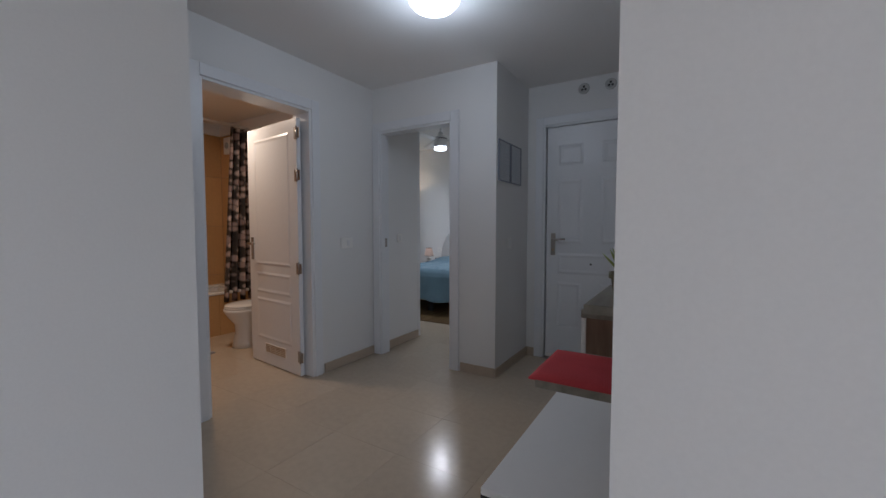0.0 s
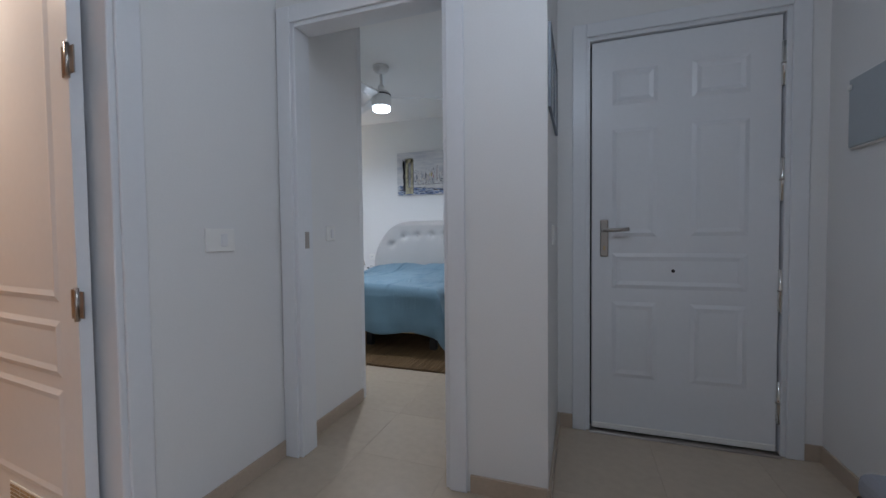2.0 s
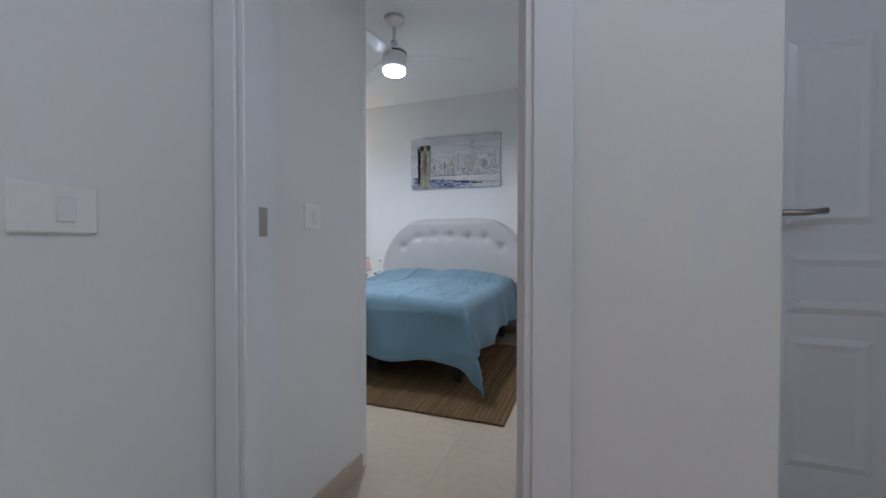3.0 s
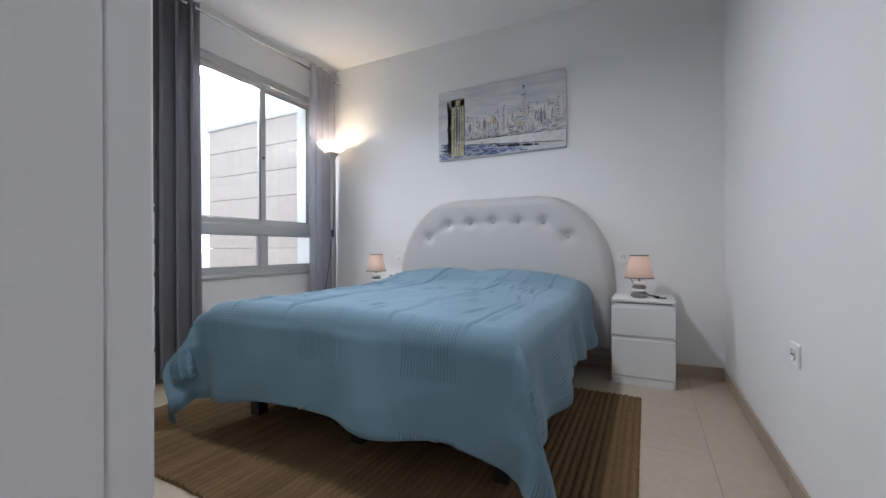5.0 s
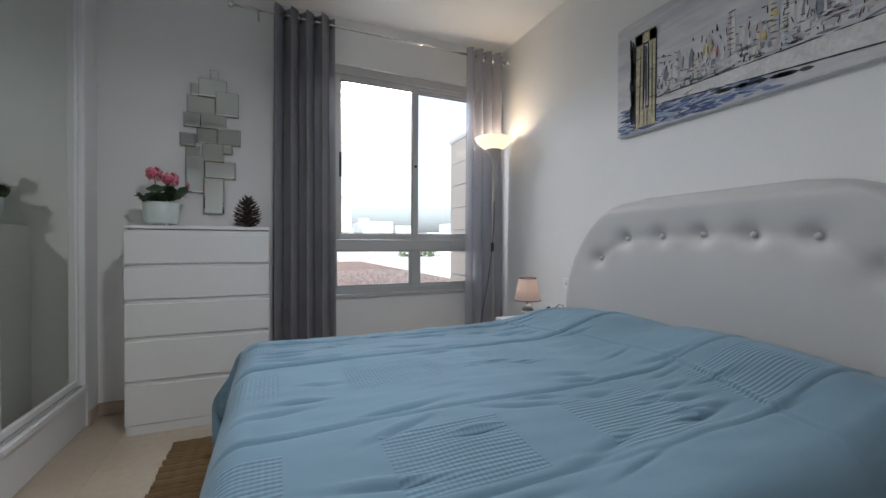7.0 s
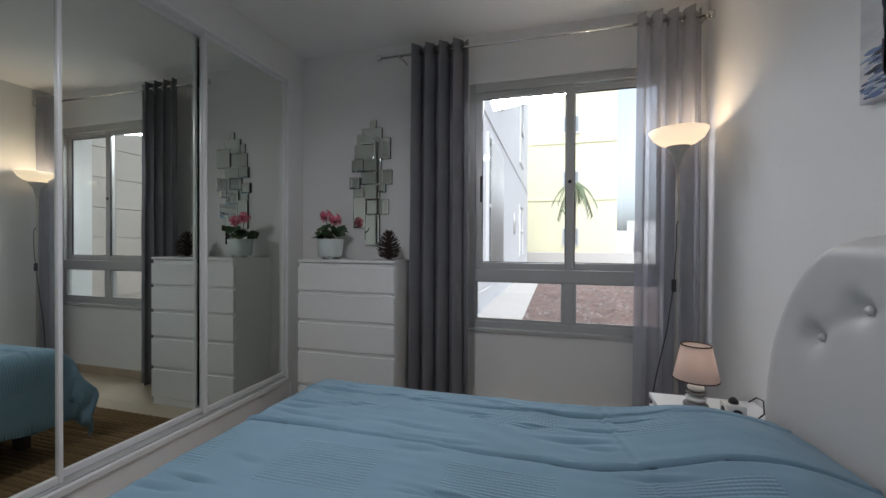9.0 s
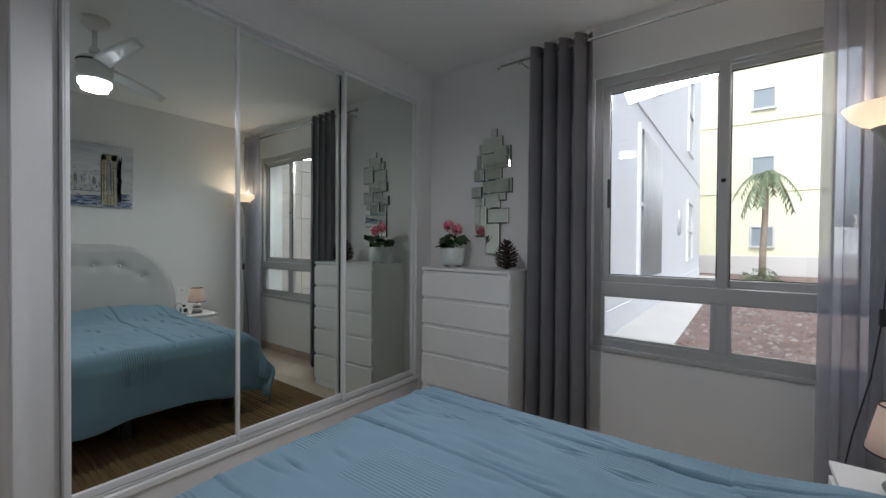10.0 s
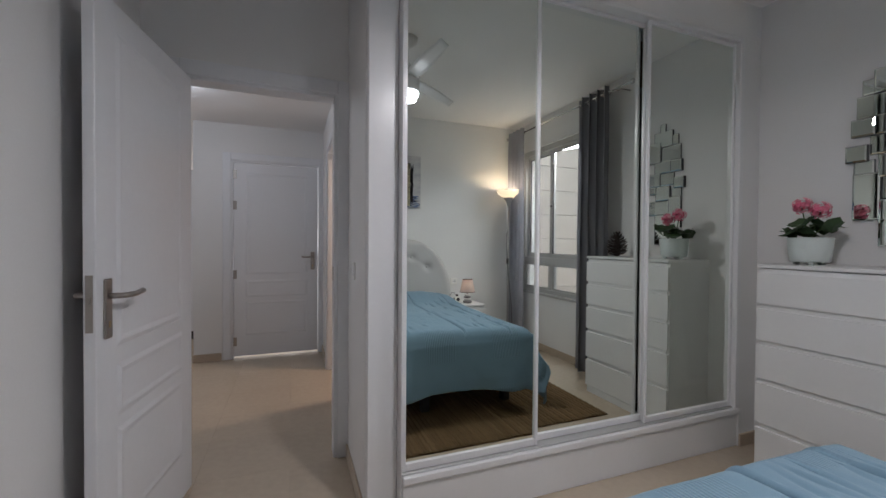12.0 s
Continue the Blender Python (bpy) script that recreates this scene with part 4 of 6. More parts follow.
def curtain(y0, y1, folds, material, label, seed):
    c = thing("curtain", pose(-4.645, (y0 + y1) / 2, 0), label, "curtain", "window curtains")
    w, h = y1 - y0, 2.572

    def f(u, v):
        z = 0.03 + (h - 0.03) * v
        a = 2 * math.pi * folds * u
        amp = 0.045 + 0.012 * noise.noise(Vector((u * 3, v * 2, seed)))
        spread = 1 + 0.05 * (1 - v)
        return ((math.sin(a) * amp) * (0.9 + 0.25 * (1 - v)) + 0.01 * noise.noise(Vector((u * 4, v * 5, seed + 3))),
                (u - 0.5) * w * spread + 0.012 * math.sin(2 * a + seed), z)
    part("drape", sheet(B(), folds * 14, 22, f, 0.0015), material, c)
    for k in range(2 * folds):
        u = (k + 0.5) / (2 * folds)
        g = B()
        n = 16
        for q in range(n):
            a0, a1 = 2 * math.pi * q / n, 2 * math.pi * (q + 1) / n
            vs = [g.verts.new((dx, r * math.cos(a), r * math.sin(a))) for a in (a0, a1) for r, dx in ((0.017, 0), (0.026, 0.004), (0.026, -0.004))]
            g.faces.new((vs[0], vs[1], vs[4], vs[3]))
            g.faces.new((vs[0], vs[2], vs[5], vs[3]))
            g.faces.new((vs[1], vs[2], vs[5], vs[4]))
        part("eyelet", g, STEEL, c).matrix_basis = pose(0, (u - 0.5) * w, 2.52, 0, 0, 55 if k % 2 else -55)
    return c


curtain(4.615, 5.0, 4, CURT, "heavy grey eyelet curtain drawn to the window's side", 1.0)
curtain(6.03, 6.36, 4, SHEER, "thin grey eyelet curtain, daylight showing through", 5.0)


def frosted(name, colour, glow, strength, share=0.6):
    """Frosted lampshade glass or cloth that its bulb lights from within."""
    m, t, b = nodes_of(name)
    b.inputs["Base Color"].default_value = (*colour, 1)
    b.inputs["Roughness"].default_value = 0.5
    b.inputs["Emission Color"].default_value = (*glow, 1)
    b.inputs["Emission Strength"].default_value = strength
    tr, mx = t.nodes.new("ShaderNodeBsdfTranslucent"), t.nodes.new("ShaderNodeMixShader")
    tr.inputs[0].default_value = (*colour, 1)
    mx.inputs[0].default_value = share
    t.links.new(b.outputs[0], mx.inputs[1])
    t.links.new(tr.outputs[0], mx.inputs[2])
    t.links.new(mx.outputs[0], t.nodes["Material Output"].inputs[0])
    return m


BOWL = frosted("lit_frosted_bowl", (0.85, 0.79, 0.68), (1.0, 0.78, 0.52), 0.35, 0.13)
BULB = glowing("lit_bulb", (1.0, 0.85, 0.62), 3.0)
LEDW = glowing("lit_white_diffuser", (0.95, 0.98, 1.0), 4.0)
SHADE = frosted("pink_linen_shade", (0.66, 0.57, 0.53), (1.0, 0.72, 0.55), 0.02)
SILVER = surface("silver_grey_paint", (0.42, 0.41, 0.39), 0.4, 0.4, amount=0.04, bump=0)
PEBW = surface("white_ceramic_pebble", (0.80, 0.79, 0.76), 0.35, amount=0.03, bump=0)
PEBG = surface("grey_ceramic_pebble", (0.21, 0.20, 0.195), 0.35, amount=0.15, scale=20, fine=90, bump=0.1)
BROWN = surface("brown_trim", (0.06, 0.035, 0.025), 0.8, amount=0.1)
CORD = surface("dark_cord", (0.03, 0.027, 0.03), 0.6, amount=0.1, bump=0)

fl = thing("floor_lamp", pose(-4.555, 6.215, 0), "lit uplighter floor lamp with a frosted glass bowl", "floor lamp")
part("base", lathe(B(), [(0, 0), (0.125, 0), (0.13, 0.008), (0.12, 0.02), (0.03, 0.028), (0.012, 0.04), (0, 0.041)], n=28), SILVER, fl)
part("pole", tube(B(), [(0, 0, 0.03), (0, 0, 1.68)], 0.011, 12), SILVER, fl)
part("cup", lathe(B(), [(0.011, 1.62), (0.014, 1.66), (0.028, 1.72), (0.06, 1.765), (0.062, 1.77), (0.0, 1.772)], n=28), SILVER, fl, "flared grey metal cup")
part("bowl", lathe(B(), [(0.05, 1.772), (0.09, 1.787), (0.125, 1.815), (0.148, 1.858), (0.144, 1.859), (0.121, 1.819), (0.087, 1.792), (0.05, 1.778)], n=36), BOWL, fl, "glowing frosted glass bowl")
part("bulb_holder", lathe(B(), [(0, 1.80), (0.022, 1.80), (0.022, 1.773), (0, 1.773)], n=14), PEBW, fl)
cord = [(0.012, 0.0, 1.36), (0.03, -0.012, 1.33), (0.032, -0.013, 1.2), (0.024, -0.02, 1.02), (0.012, -0.05, 0.75), (0.01, -0.10, 0.5), (0.02, -0.14, 0.25), (0.03, -0.10, 0.02)]
part("cord", tube(B(), cord, 0.0035, 6), CORD, fl, "black cord with a switch")
part("cord_switch", bx(B(), (0.011, -0.032, 0.97), (0.033, -0.01, 1.04), 0.004, 2), BLACK, fl, "black inline switch")


def table_lamp(m, label, cord_pts):
    """A small lamp on a stack of ceramic pebbles."""
    t = thing("table_lamp", m, label, "table lamp", "bedside lamps")

    def pebble(r, z, h, sx, sy):
        return lathe(B(), [(0, z)] + [(r * math.sin(math.pi * k / 10) ** 0.6, z + h / 2 - h / 2 * math.cos(math.pi * k / 10)) for k in range(1, 10)] + [(0, z + h)], n=24, squash=(sx, sy))
    for r, z, h, mt, sx in ((0.052, 0, 0.036, PEBG, 1.0), (0.043, 0.034, 0.026, PEBW, 1.02), (0.041, 0.058, 0.022, PEBG, 1.05), (0.035, 0.078, 0.026, PEBW, 1.0)):
        part("pebble", pebble(r, z, h, mt and sx, 0.9), mt, t)
    part("stem", tube(B(), [(0, 0, 0.1), (0, 0, 0.19)], 0.007, 8), STEEL, t)
    part("bulb", lathe(B(), [(0, 0.255), (0.014, 0.25), (0.02, 0.232), (0.014, 0.205), (0.009, 0.19), (0, 0.19)], n=14), BULB, t)
    s = part("shade", lathe(B(), [(0.086, 0.128), (0.056, 0.272), (0.0545, 0.272), (0.0845, 0.128)], n=36), SHADE, t, "pinkish linen shade")
    for r, z in ((0.0865, 0.128), (0.0565, 0.27)):
        part("trim", lathe(B(), [(r - 0.002, z - 0.002), (r + 0.001, z - 0.002), (r + 0.001, z + 0.003), (r - 0.002, z + 0.003), (r - 0.002, z - 0.002)], n=36), BROWN, s, "dark brown edging")
    part("cord", tube(B(), cord_pts, 0.0028, 6), CORD, t)
    return t


el = table_lamp(pose(-1.925, 6.16, 0.535), "small lit pebble-stack lamp on a white nightstand", [(0.04, 0.0, 0.012), (0.08, 0.01, 0.018), (0.12, 0.04, 0.004), (0.155, 0.02, 0.004), (0.15, -0.03, 0.004), (0.1, -0.03, 0.004), (0.05, 0.06, 0.02), (-0.02, 0.12, 0.05), (-0.07, 0.17, 0.14), (-0.08, 0.28, 0.22), (-0.07, 0.30, 0.24)])
part("cord_switch", bx(B(), (0.085, 0.005, 0.001), (0.115, 0.025, 0.016), 0.004), BLACK, el)
table_lamp(pose(-3.985, 6.14, 0.535), "small lit pebble-stack lamp beside a socket adapter", [(0.03, -0.02, 0.006), (0.09, -0.01, 0.004), (0.14, 0.03, 0.004), (0.16, 0.12, 0.006), (0.15, 0.18, 0.06), (0.12, 0.19, 0.1), (0.09, 0.18, 0.1), (0.075, 0.16, 0.075)])
ad = thing("socket_adapter", pose(-3.90, 6.24, 0.535), "white cube socket adapter with a black plug", "adapter")
part("cube", bx(B(), (-0.035, -0.03, 0), (0.035, 0.04, 0.07), 0.006, 2), PLASTIC, ad)
part("socket", lathe(B(), [(0, 0.001), (0.02, 0.001), (0.021, 0), (0, -0.001)], n=18), BLACK, ad).matrix_basis = pose(0.0355, 0.005, 0.035, 0, 90)
part("socket", lathe(B(), [(0, 0.001), (0.02, 0.001), (0.021, 0), (0, -0.001)], n=18), BLACK, ad).matrix_basis = pose(0, -0.0305, 0.035, 90)
part("plug", lathe(B(), [(0, 0.0), (0.018, 0.0), (0.016, 0.012), (0.006, 0.022), (0, 0.023)], (0, 0.005, 0.07), 14), BLACK, ad)
part("cable", tube(B(), [(0.03, 0.035, 0.012), (0.09, 0.07, 0.01), (0.13, 0.11, 0.04), (0.12, 0.15, 0.14), (0.08, 0.19, 0.21), (0.03, 0.225, 0.22)], 0.0035, 6), PLASTIC, ad, "white cable up to the wall socket")


def wall_plate(name, m, w, h, label, rocker=None, socket=False):
    """A plate on a wall; it lies in its own x-z plane and faces -y."""
    p = thing(name, m, label, "socket" if socket else "switch")
    part("plate", bx(B(), (-w / 2, -0.009, -h / 2), (w / 2, 0, h / 2), 0.004, 2), PLASTIC, p)
    if rocker:
        part("rocker", bx(B(), (rocker[0], -0.013, -0.025), (rocker[1], -0.008, 0.025), 0.0025), GLOSS, p)
    if socket:
        part("socket_well", lathe(B(), [(0, 0.0), (0.019, 0.0), (0.021, 0.002), (0.021, 0.004)], n=18), GLOSS, p).matrix_basis = pose(0, -0.0095, 0, 90)
        for sx in (-0.009, 0.009):
            part("hole", bx(B(), (sx - 0.0025, -0.0135, -0.0025), (sx + 0.0025, -0.0105, 0.0025)), BLACK, p)
    return p


wall_plate("wall_socket", pose(-3.93, HEAD_Y, 0.76), 0.085, 0.08, "white double wall socket beside the bed", socket=True)
wall_plate("wall_socket", pose(-2.03, HEAD_Y, 0.79), 0.085, 0.08, "white wall socket behind the bedside lamp", socket=True)
wall_plate("wall_socket", pose(BED_E, 5.06, 0.49, 0, 0, -90), 0.085, 0.08, "white wall socket low on the wall", socket=True)
wall_plate("light_switch", pose(HALL_W, 2.508, 1.046, 0, 0, 90), 0.135, 0.092, "white light switch with one rocker in a wide plate", (-0.002, 0.03))
wall_plate("light_switch", pose(WARD_X, 3.213, 1.074, 0, 0, 90), 0.08, 0.085, "white light switch inside the bedroom door", (-0.005, 0.02))
wall_plate("light_switch", pose(PILLAR_X, 3.119, 1.053, 0, 0, 90), 0.08, 0.085, "white light switch beside the entrance door", (-0.014, 0.014))

# ceiling fan
fan = thing("ceiling_fan", pose(-2.87, 4.745, BED_Z), "white three-blade ceiling fan with a lit lamp", "ceiling fan")
part("canopy", lathe(B(), [(0, 0), (0.075, 0), (0.072, -0.03), (0.04, -0.06), (0.018, -0.07), (0, -0.07)], n=24), GLOSS, fan)
part("rod", tube(B(), [(0, 0, -0.06), (0, 0, -0.21)], 0.013, 10), GLOSS, fan)
part("ball_joint", lathe(B(), [(0, -0.17), (0.025, -0.175), (0.032, -0.195), (0.025, -0.215), (0, -0.22)], n=18), GLOSS, fan)
part("motor", lathe(B(), [(0, -0.235), (0.075, -0.24), (0.088, -0.255), (0.09, -0.275), (0.09, -0.36), (0.085, -0.38), (0.0, -0.38)], n=30), GLOSS, fan)
part("seam", lathe(B(), [(0.0905, -0.262), (0.0925, -0.265), (0.0925, -0.272), (0.0905, -0.275)], n=30), BLACK, fan)
part("light_diffuser", lathe(B(), [(0.084, -0.381), (0.083, -0.402), (0.076, -0.414), (0.05, -0.421), (0, -0.423)], n=28), LEDW, fan, "lit white lamp dome")
for a in (24, 144, 264):
    bl = B()
    sheet(bl, 14, 4, lambda u, v: ((0.09 + 0.5 * u), (v - 0.5) * (0.05 + 0.045 * math.sin(math.pi * min(1, 0.25 + u * 0.75))), -0.29 + 0.03 * (v - 0.5)), 0.006)
    part("blade", bl, GLOSS, fan).matrix_basis = pose(0, 0, 0, 0, 0, a)

# painting
def canvas_material():
    """Pale grey sky in long slanting brush sweeps."""
    m, t, b = nodes_of("painted_canvas_sky")
    tc, mp, n, ramp = (t.nodes.new(k) for k in ("ShaderNodeTexCoord", "ShaderNodeMapping", "ShaderNodeTexNoise", "ShaderNodeValToRGB"))
    mp.inputs["Rotation"].default_value, mp.inputs["Scale"].default_value = (0, radians(12), 0), (1.5, 1, 9)
    n.inputs["Scale"].default_value, n.inputs["Detail"].default_value, n.inputs["Roughness"].default_value = 2.2, 8, 0.62
    ramp.color_ramp.elements[0].position, ramp.color_ramp.elements[1].position = 0.34, 0.62
    ramp.color_ramp.elements[0].color, ramp.color_ramp.elements[1].color = (0.46, 0.465, 0.51, 1), (0.66, 0.65, 0.64, 1)
    t.links.new(tc.outputs["Object"], mp.inputs[0])
    t.links.new(mp.outputs[0], n.inputs["Vector"])
    t.links.new(n.outputs[0], ramp.inputs[0])
    t.links.new(ramp.outputs[0], b.inputs["Base Color"])
    b.inputs["Roughness"].default_value = 0.7
    add_bump(t, b, n.outputs[0], 0.5, 0.003)
    return m


WATER = island_varied("painted_blue_water", [(0.10, 0.15, 0.30), (0.16, 0.22, 0.38), (0.42, 0.46, 0.54), (0.06, 0.08, 0.16), (0.26, 0.32, 0.46)], 0.7)
DECKC = surface("painted_white_deck", (0.62, 0.61, 0.60), 0.7, amount=0.22, scale=14, fine=70, bump=0.5, depth=0.002)
TOWER = surface("painted_ochre_tower", (0.46, 0.42, 0.28), 0.7, amount=0.45, scale=26, fine=90, bump=0.6, depth=0.002)
INK = surface("painted_black_strokes", (0.035, 0.035, 0.045), 0.6, amount=0.3, bump=0.3)
CITY = island_varied("painted_city_blocks", [(0.56, 0.55, 0.55), (0.64, 0.63, 0.62), (0.40, 0.40, 0.43), (0.60, 0.56, 0.48), (0.48, 0.50, 0.55), (0.68, 0.67, 0.66), (0.52, 0.45, 0.46), (0.22, 0.23, 0.26), (0.63, 0.61, 0.60), (0.45, 0.46, 0.49)], 0.7)
PW, PH = 1.08, 0.592
pt = thing("canvas_painting", pose(-3.495, HEAD_Y - 0.035, 1.620), "unframed canvas painting of a bridge and city skyline", "painting")
part("canvas", bx(B(), (0, 0, 0), (PW, 0.034, PH), 0.002), canvas_material(), pt)
rg = random.Random(11)


def stroke(bm, x, z, length, angle, width, lift):
    """One tapered dab of paint, lying on the canvas and kept inside its edge."""
    c, q = math.cos(radians(angle)), math.sin(radians(angle))
    ring = []
    for a, w in ((0, 0.35), (0.3, 1.0), (0.7, 0.85), (1.0, 0.15)):
        for sg in (1, -1):
            px, pz = x + c * length * a - q * sg * width * w / 2, z + q * length * a + c * sg * width * w / 2
            ring.append((min(max(px, 0.003), PW - 0.003), min(max(pz, 0.003), PH - 0.003)))
    top = [bm.verts.new((px, -lift, pz)) for px, pz in ring]
    low = [bm.verts.new((px, 0.0, pz)) for px, pz in ring]
    for k in (0, 2, 4):
        bm.faces.new((top[k], top[k + 1], top[k + 3], top[k + 2]))
    edge = (0, 2, 4, 6, 7, 5, 3, 1)
    for a, b in zip(edge, edge[1:] + edge[:1]):
        bm.faces.new((top[a], top[b], low[b], low[a]))


def deck_z(x):
    """Lower edge of the painted bridge deck, which widens and falls towards the viewer."""
    return 0.118 - 0.075 * max(0.0, x - 0.13) / 0.95


wt = B()
for k in range(260):
    x = 0.72 * rg.random() ** 1.1
    stroke(wt, x, 0.008 + (deck_z(x) + 0.012) * rg.random(), rg.uniform(0.03, 0.11), rg.gauss(2, 6), rg.uniform(0.006, 0.014), 0.001 + 0.0008 * rg.random())
tagged(part("painted_water", wt, WATER, pt), kind="stuff")
dk = B()
bx(dk, (0.13, -0.0030, 0.118), (PW - 0.003, -0.001, 0.146))
for v in dk.verts:
    if v.co.x > 1:
        v.co.z = 0.135 if v.co.z > 0.13 else 0.043
part("bridge_deck", dk, DECKC, pt)
cy = B()
for k in range(190):
    x = 0.235 + 0.83 * rg.random()
    w, base = rg.uniform(0.008, 0.030), 0.145 + 0.07 * rg.random()
    hh = rg.uniform(0.03, 0.13) * (0.55 + 0.75 * (x / PW))
    stroke(cy, x + w / 2, base, hh, 90 + rg.gauss(0, 2), w, 0.0016 + 0.0008 * rg.random())
for x, w, z, h in ((0.36, 0.024, 0.2, 0.13), (0.50, 0.03, 0.2, 0.14), (0.60, 0.032, 0.18, 0.22), (0.755, 0.034, 0.2, 0.31), (0.80, 0.04, 0.19, 0.15), (0.885, 0.04, 0.2, 0.12), (0.955, 0.032, 0.2, 0.17), (1.03, 0.05, 0.2, 0.22)):
    for q in (-0.25, 0.25):
        stroke(cy, x + q * w, z, h * rg.uniform(0.93, 1.0), 90, w * 0.6, 0.003)
for k in range(90):
    stroke(cy, 0.24 + 0.78 * rg.random(), 0.135 + 0.09 * rg.random(), rg.uniform(0.02, 0.09), rg.gauss(-1, 8), rg.uniform(0.005, 0.012), 0.0032)
tagged(part("painted_skyline", cy, CITY, pt), kind="stuff")
tw = B()
for x0, x1, z0, z1 in ((0.128, 0.168, 0.02, 0.50), (0.208, 0.242, 0.02, 0.50), (0.128, 0.242, 0.445, 0.505), (0.168, 0.208, 0.02, 0.11)):
    bx(tw, (x0, -0.006, z0), (x1, 0.0, z1))
part("bridge_tower", tw, TOWER, pt)
ik = B()
for k in range(34):
    stroke(ik, 0.098 + 0.026 * rg.random(), 0.02 + 0.36 * rg.random(), rg.uniform(0.06, 0.14), 90 + rg.gauss(0, 3), rg.uniform(0.008, 0.016), 0.0072)
for x, z, ln in ((0.172, 0.11, 0.33), (0.188, 0.11, 0.32), (0.203, 0.11, 0.33), (0.149, 0.03, 0.40), (0.226, 0.06, 0.38), (0.178, 0.02, 0.09), (0.197, 0.02, 0.10), (0.244, 0.03, 0.46), (0.127, 0.03, 0.47)):
    stroke(ik, x, z, ln, 90 + rg.gauss(0, 0.6), rg.uniform(0.003, 0.006), 0.0078)
for x, z, ln, a in ((0.12, 0.503, 0.12, 1), (0.17, 0.445, 0.04, 3), (0.13, 0.375, 0.035, 10), (0.21, 0.30, 0.03, -12), (0.135, 0.23, 0.04, 8), (0.205, 0.16, 0.04, -6)):
    stroke(ik, x, z, ln, a, 0.004, 0.0078)
for k in range(190):
    x, z = 0.245 + 0.80 * rg.random(), 0.145 + 0.20 * rg.random() ** 1.4
    upright = rg.random() < 0.6
    stroke(ik, x, z, rg.uniform(0.006, 0.035 if upright else 0.024), (90 if upright else 0) + rg.gauss(0, 9), rg.uniform(0.0015, 0.0042), 0.0045)
for x in (0.60, 0.755, 0.80, 0.955, 1.03):
    for k in range(9):
        stroke(ik, x - 0.016 + 0.005 * rg.random(), 0.20 + 0.022 * k + 0.008 * rg.random(), rg.uniform(0.012, 0.03), rg.gauss(0, 8), 0.003, 0.0046)
stroke(ik, 0.735, 0.445, 0.05, 4, 0.005, 0.0048)
stroke(ik, 0.752, 0.50, 0.022, 70, 0.014, 0.0048)
for k in range(60):
    x = 0.22 + 0.85 * rg.random()
    edge = deck_z(x) if k % 2 else 0.146 - 0.011 * (x - 0.13)
    stroke(ik, x, edge, rg.uniform(0.03, 0.10), -4.5 if k % 2 else -0.7, rg.uniform(0.002, 0.006), 0.0046)
for k in range(46):
    x = 0.01 + 0.5 * rg.random()
    stroke(ik, x, 0.01 + deck_z(x) * rg.random(), rg.uniform(0.015, 0.06), rg.gauss(2, 7), rg.uniform(0.002, 0.005), 0.0035)
for k in range(12):
    x = 0.52 + 0.4 * rg.random()
    stroke(ik, x, deck_z(x) - 0.018, rg.uniform(0.03, 0.07), -4, rg.uniform(0.012, 0.02), 0.0036)
tagged(part("black_brushwork", ik, INK, pt), kind="stuff")
YEL, RED = surface("painted_yellow", (0.55, 0.44, 0.16), 0.7, amount=0.3), surface("painted_red", (0.42, 0.14, 0.14), 0.7, amount=0.2)
for x, z, ln, w, mt in ((0.72, 0.21, 0.035, 0.02, YEL), (0.76, 0.28, 0.03, 0.016, YEL), (0.51, 0.24, 0.07, 0.012, YEL), (0.485, 0.25, 0.05, 0.01, YEL), (0.955, 0.34, 0.02, 0.008, RED), (0.54, 0.22, 0.05, 0.008, RED)):
    dab = B()
    stroke(dab, x, z, ln, 84, w, 0.0052)
    part("paint_daub", dab, mt, pt)

# mirror of overlapping plates
mw = thing("plate_mirror", pose(WIN_X, 0, 0), "silver wall mirror with many small overlapping panes", "mirror")
EDGE = surface("dark_mirror_edge", (0.05, 0.055, 0.055), 0.4, amount=0.1, bump=0)
for k, (x0, y0, x1, y1) in enumerate(((300, 42, 322, 80), (268, 72, 346, 128), (316, 110, 380, 186), (236, 130, 316, 186), (272, 182, 344, 228), (228, 186, 272, 228), (262, 228, 320, 276), (320, 226, 386, 278),
                                      (218, 250, 258, 290), (232, 288, 270, 324), (278, 278, 338, 332), (335, 278, 362, 306), (284, 332, 372, 387), (232, 320, 282, 434), (282, 387, 338, 499), (246, 92, 270, 128))):
    ya, yb_ = 4.25 + (x0 - 302) / 167 * 0.335, 4.25 + (x1 - 302) / 167 * 0.335
    za, zb = 2.14 - (y1 - 42) / 458 * 0.925, 2.14 - (y0 - 42) / 458 * 0.925
    off = 0.012 + 0.006 * (k % 3)
    p = part("plate", bx(B(), (0.0005, ya - 0.001, za - 0.001), (off, yb_ + 0.001, zb + 0.001)), EDGE, mw)
    f = B()
    bv = 0.007
    o = [f.verts.new(q) for q in ((off + 0.0005, ya, za), (off + 0.0005, yb_, za), (off + 0.0005, yb_, zb), (off + 0.0005, ya, zb))]
    i_ = [f.verts.new(q) for q in ((off + 0.003, ya + bv, za + bv), (off + 0.003, yb_ - bv, za + bv), (off + 0.003, yb_ - bv, zb - bv), (off + 0.003, ya + bv, zb - bv))]
    for q in range(4):
        f.faces.new((o[q], o[(q + 1) % 4], i_[(q + 1) % 4], i_[q]))
    f.faces.new(i_)
    f.faces.new(list(reversed(o)))
    part("mirror_glass", f, MIRROR, p)

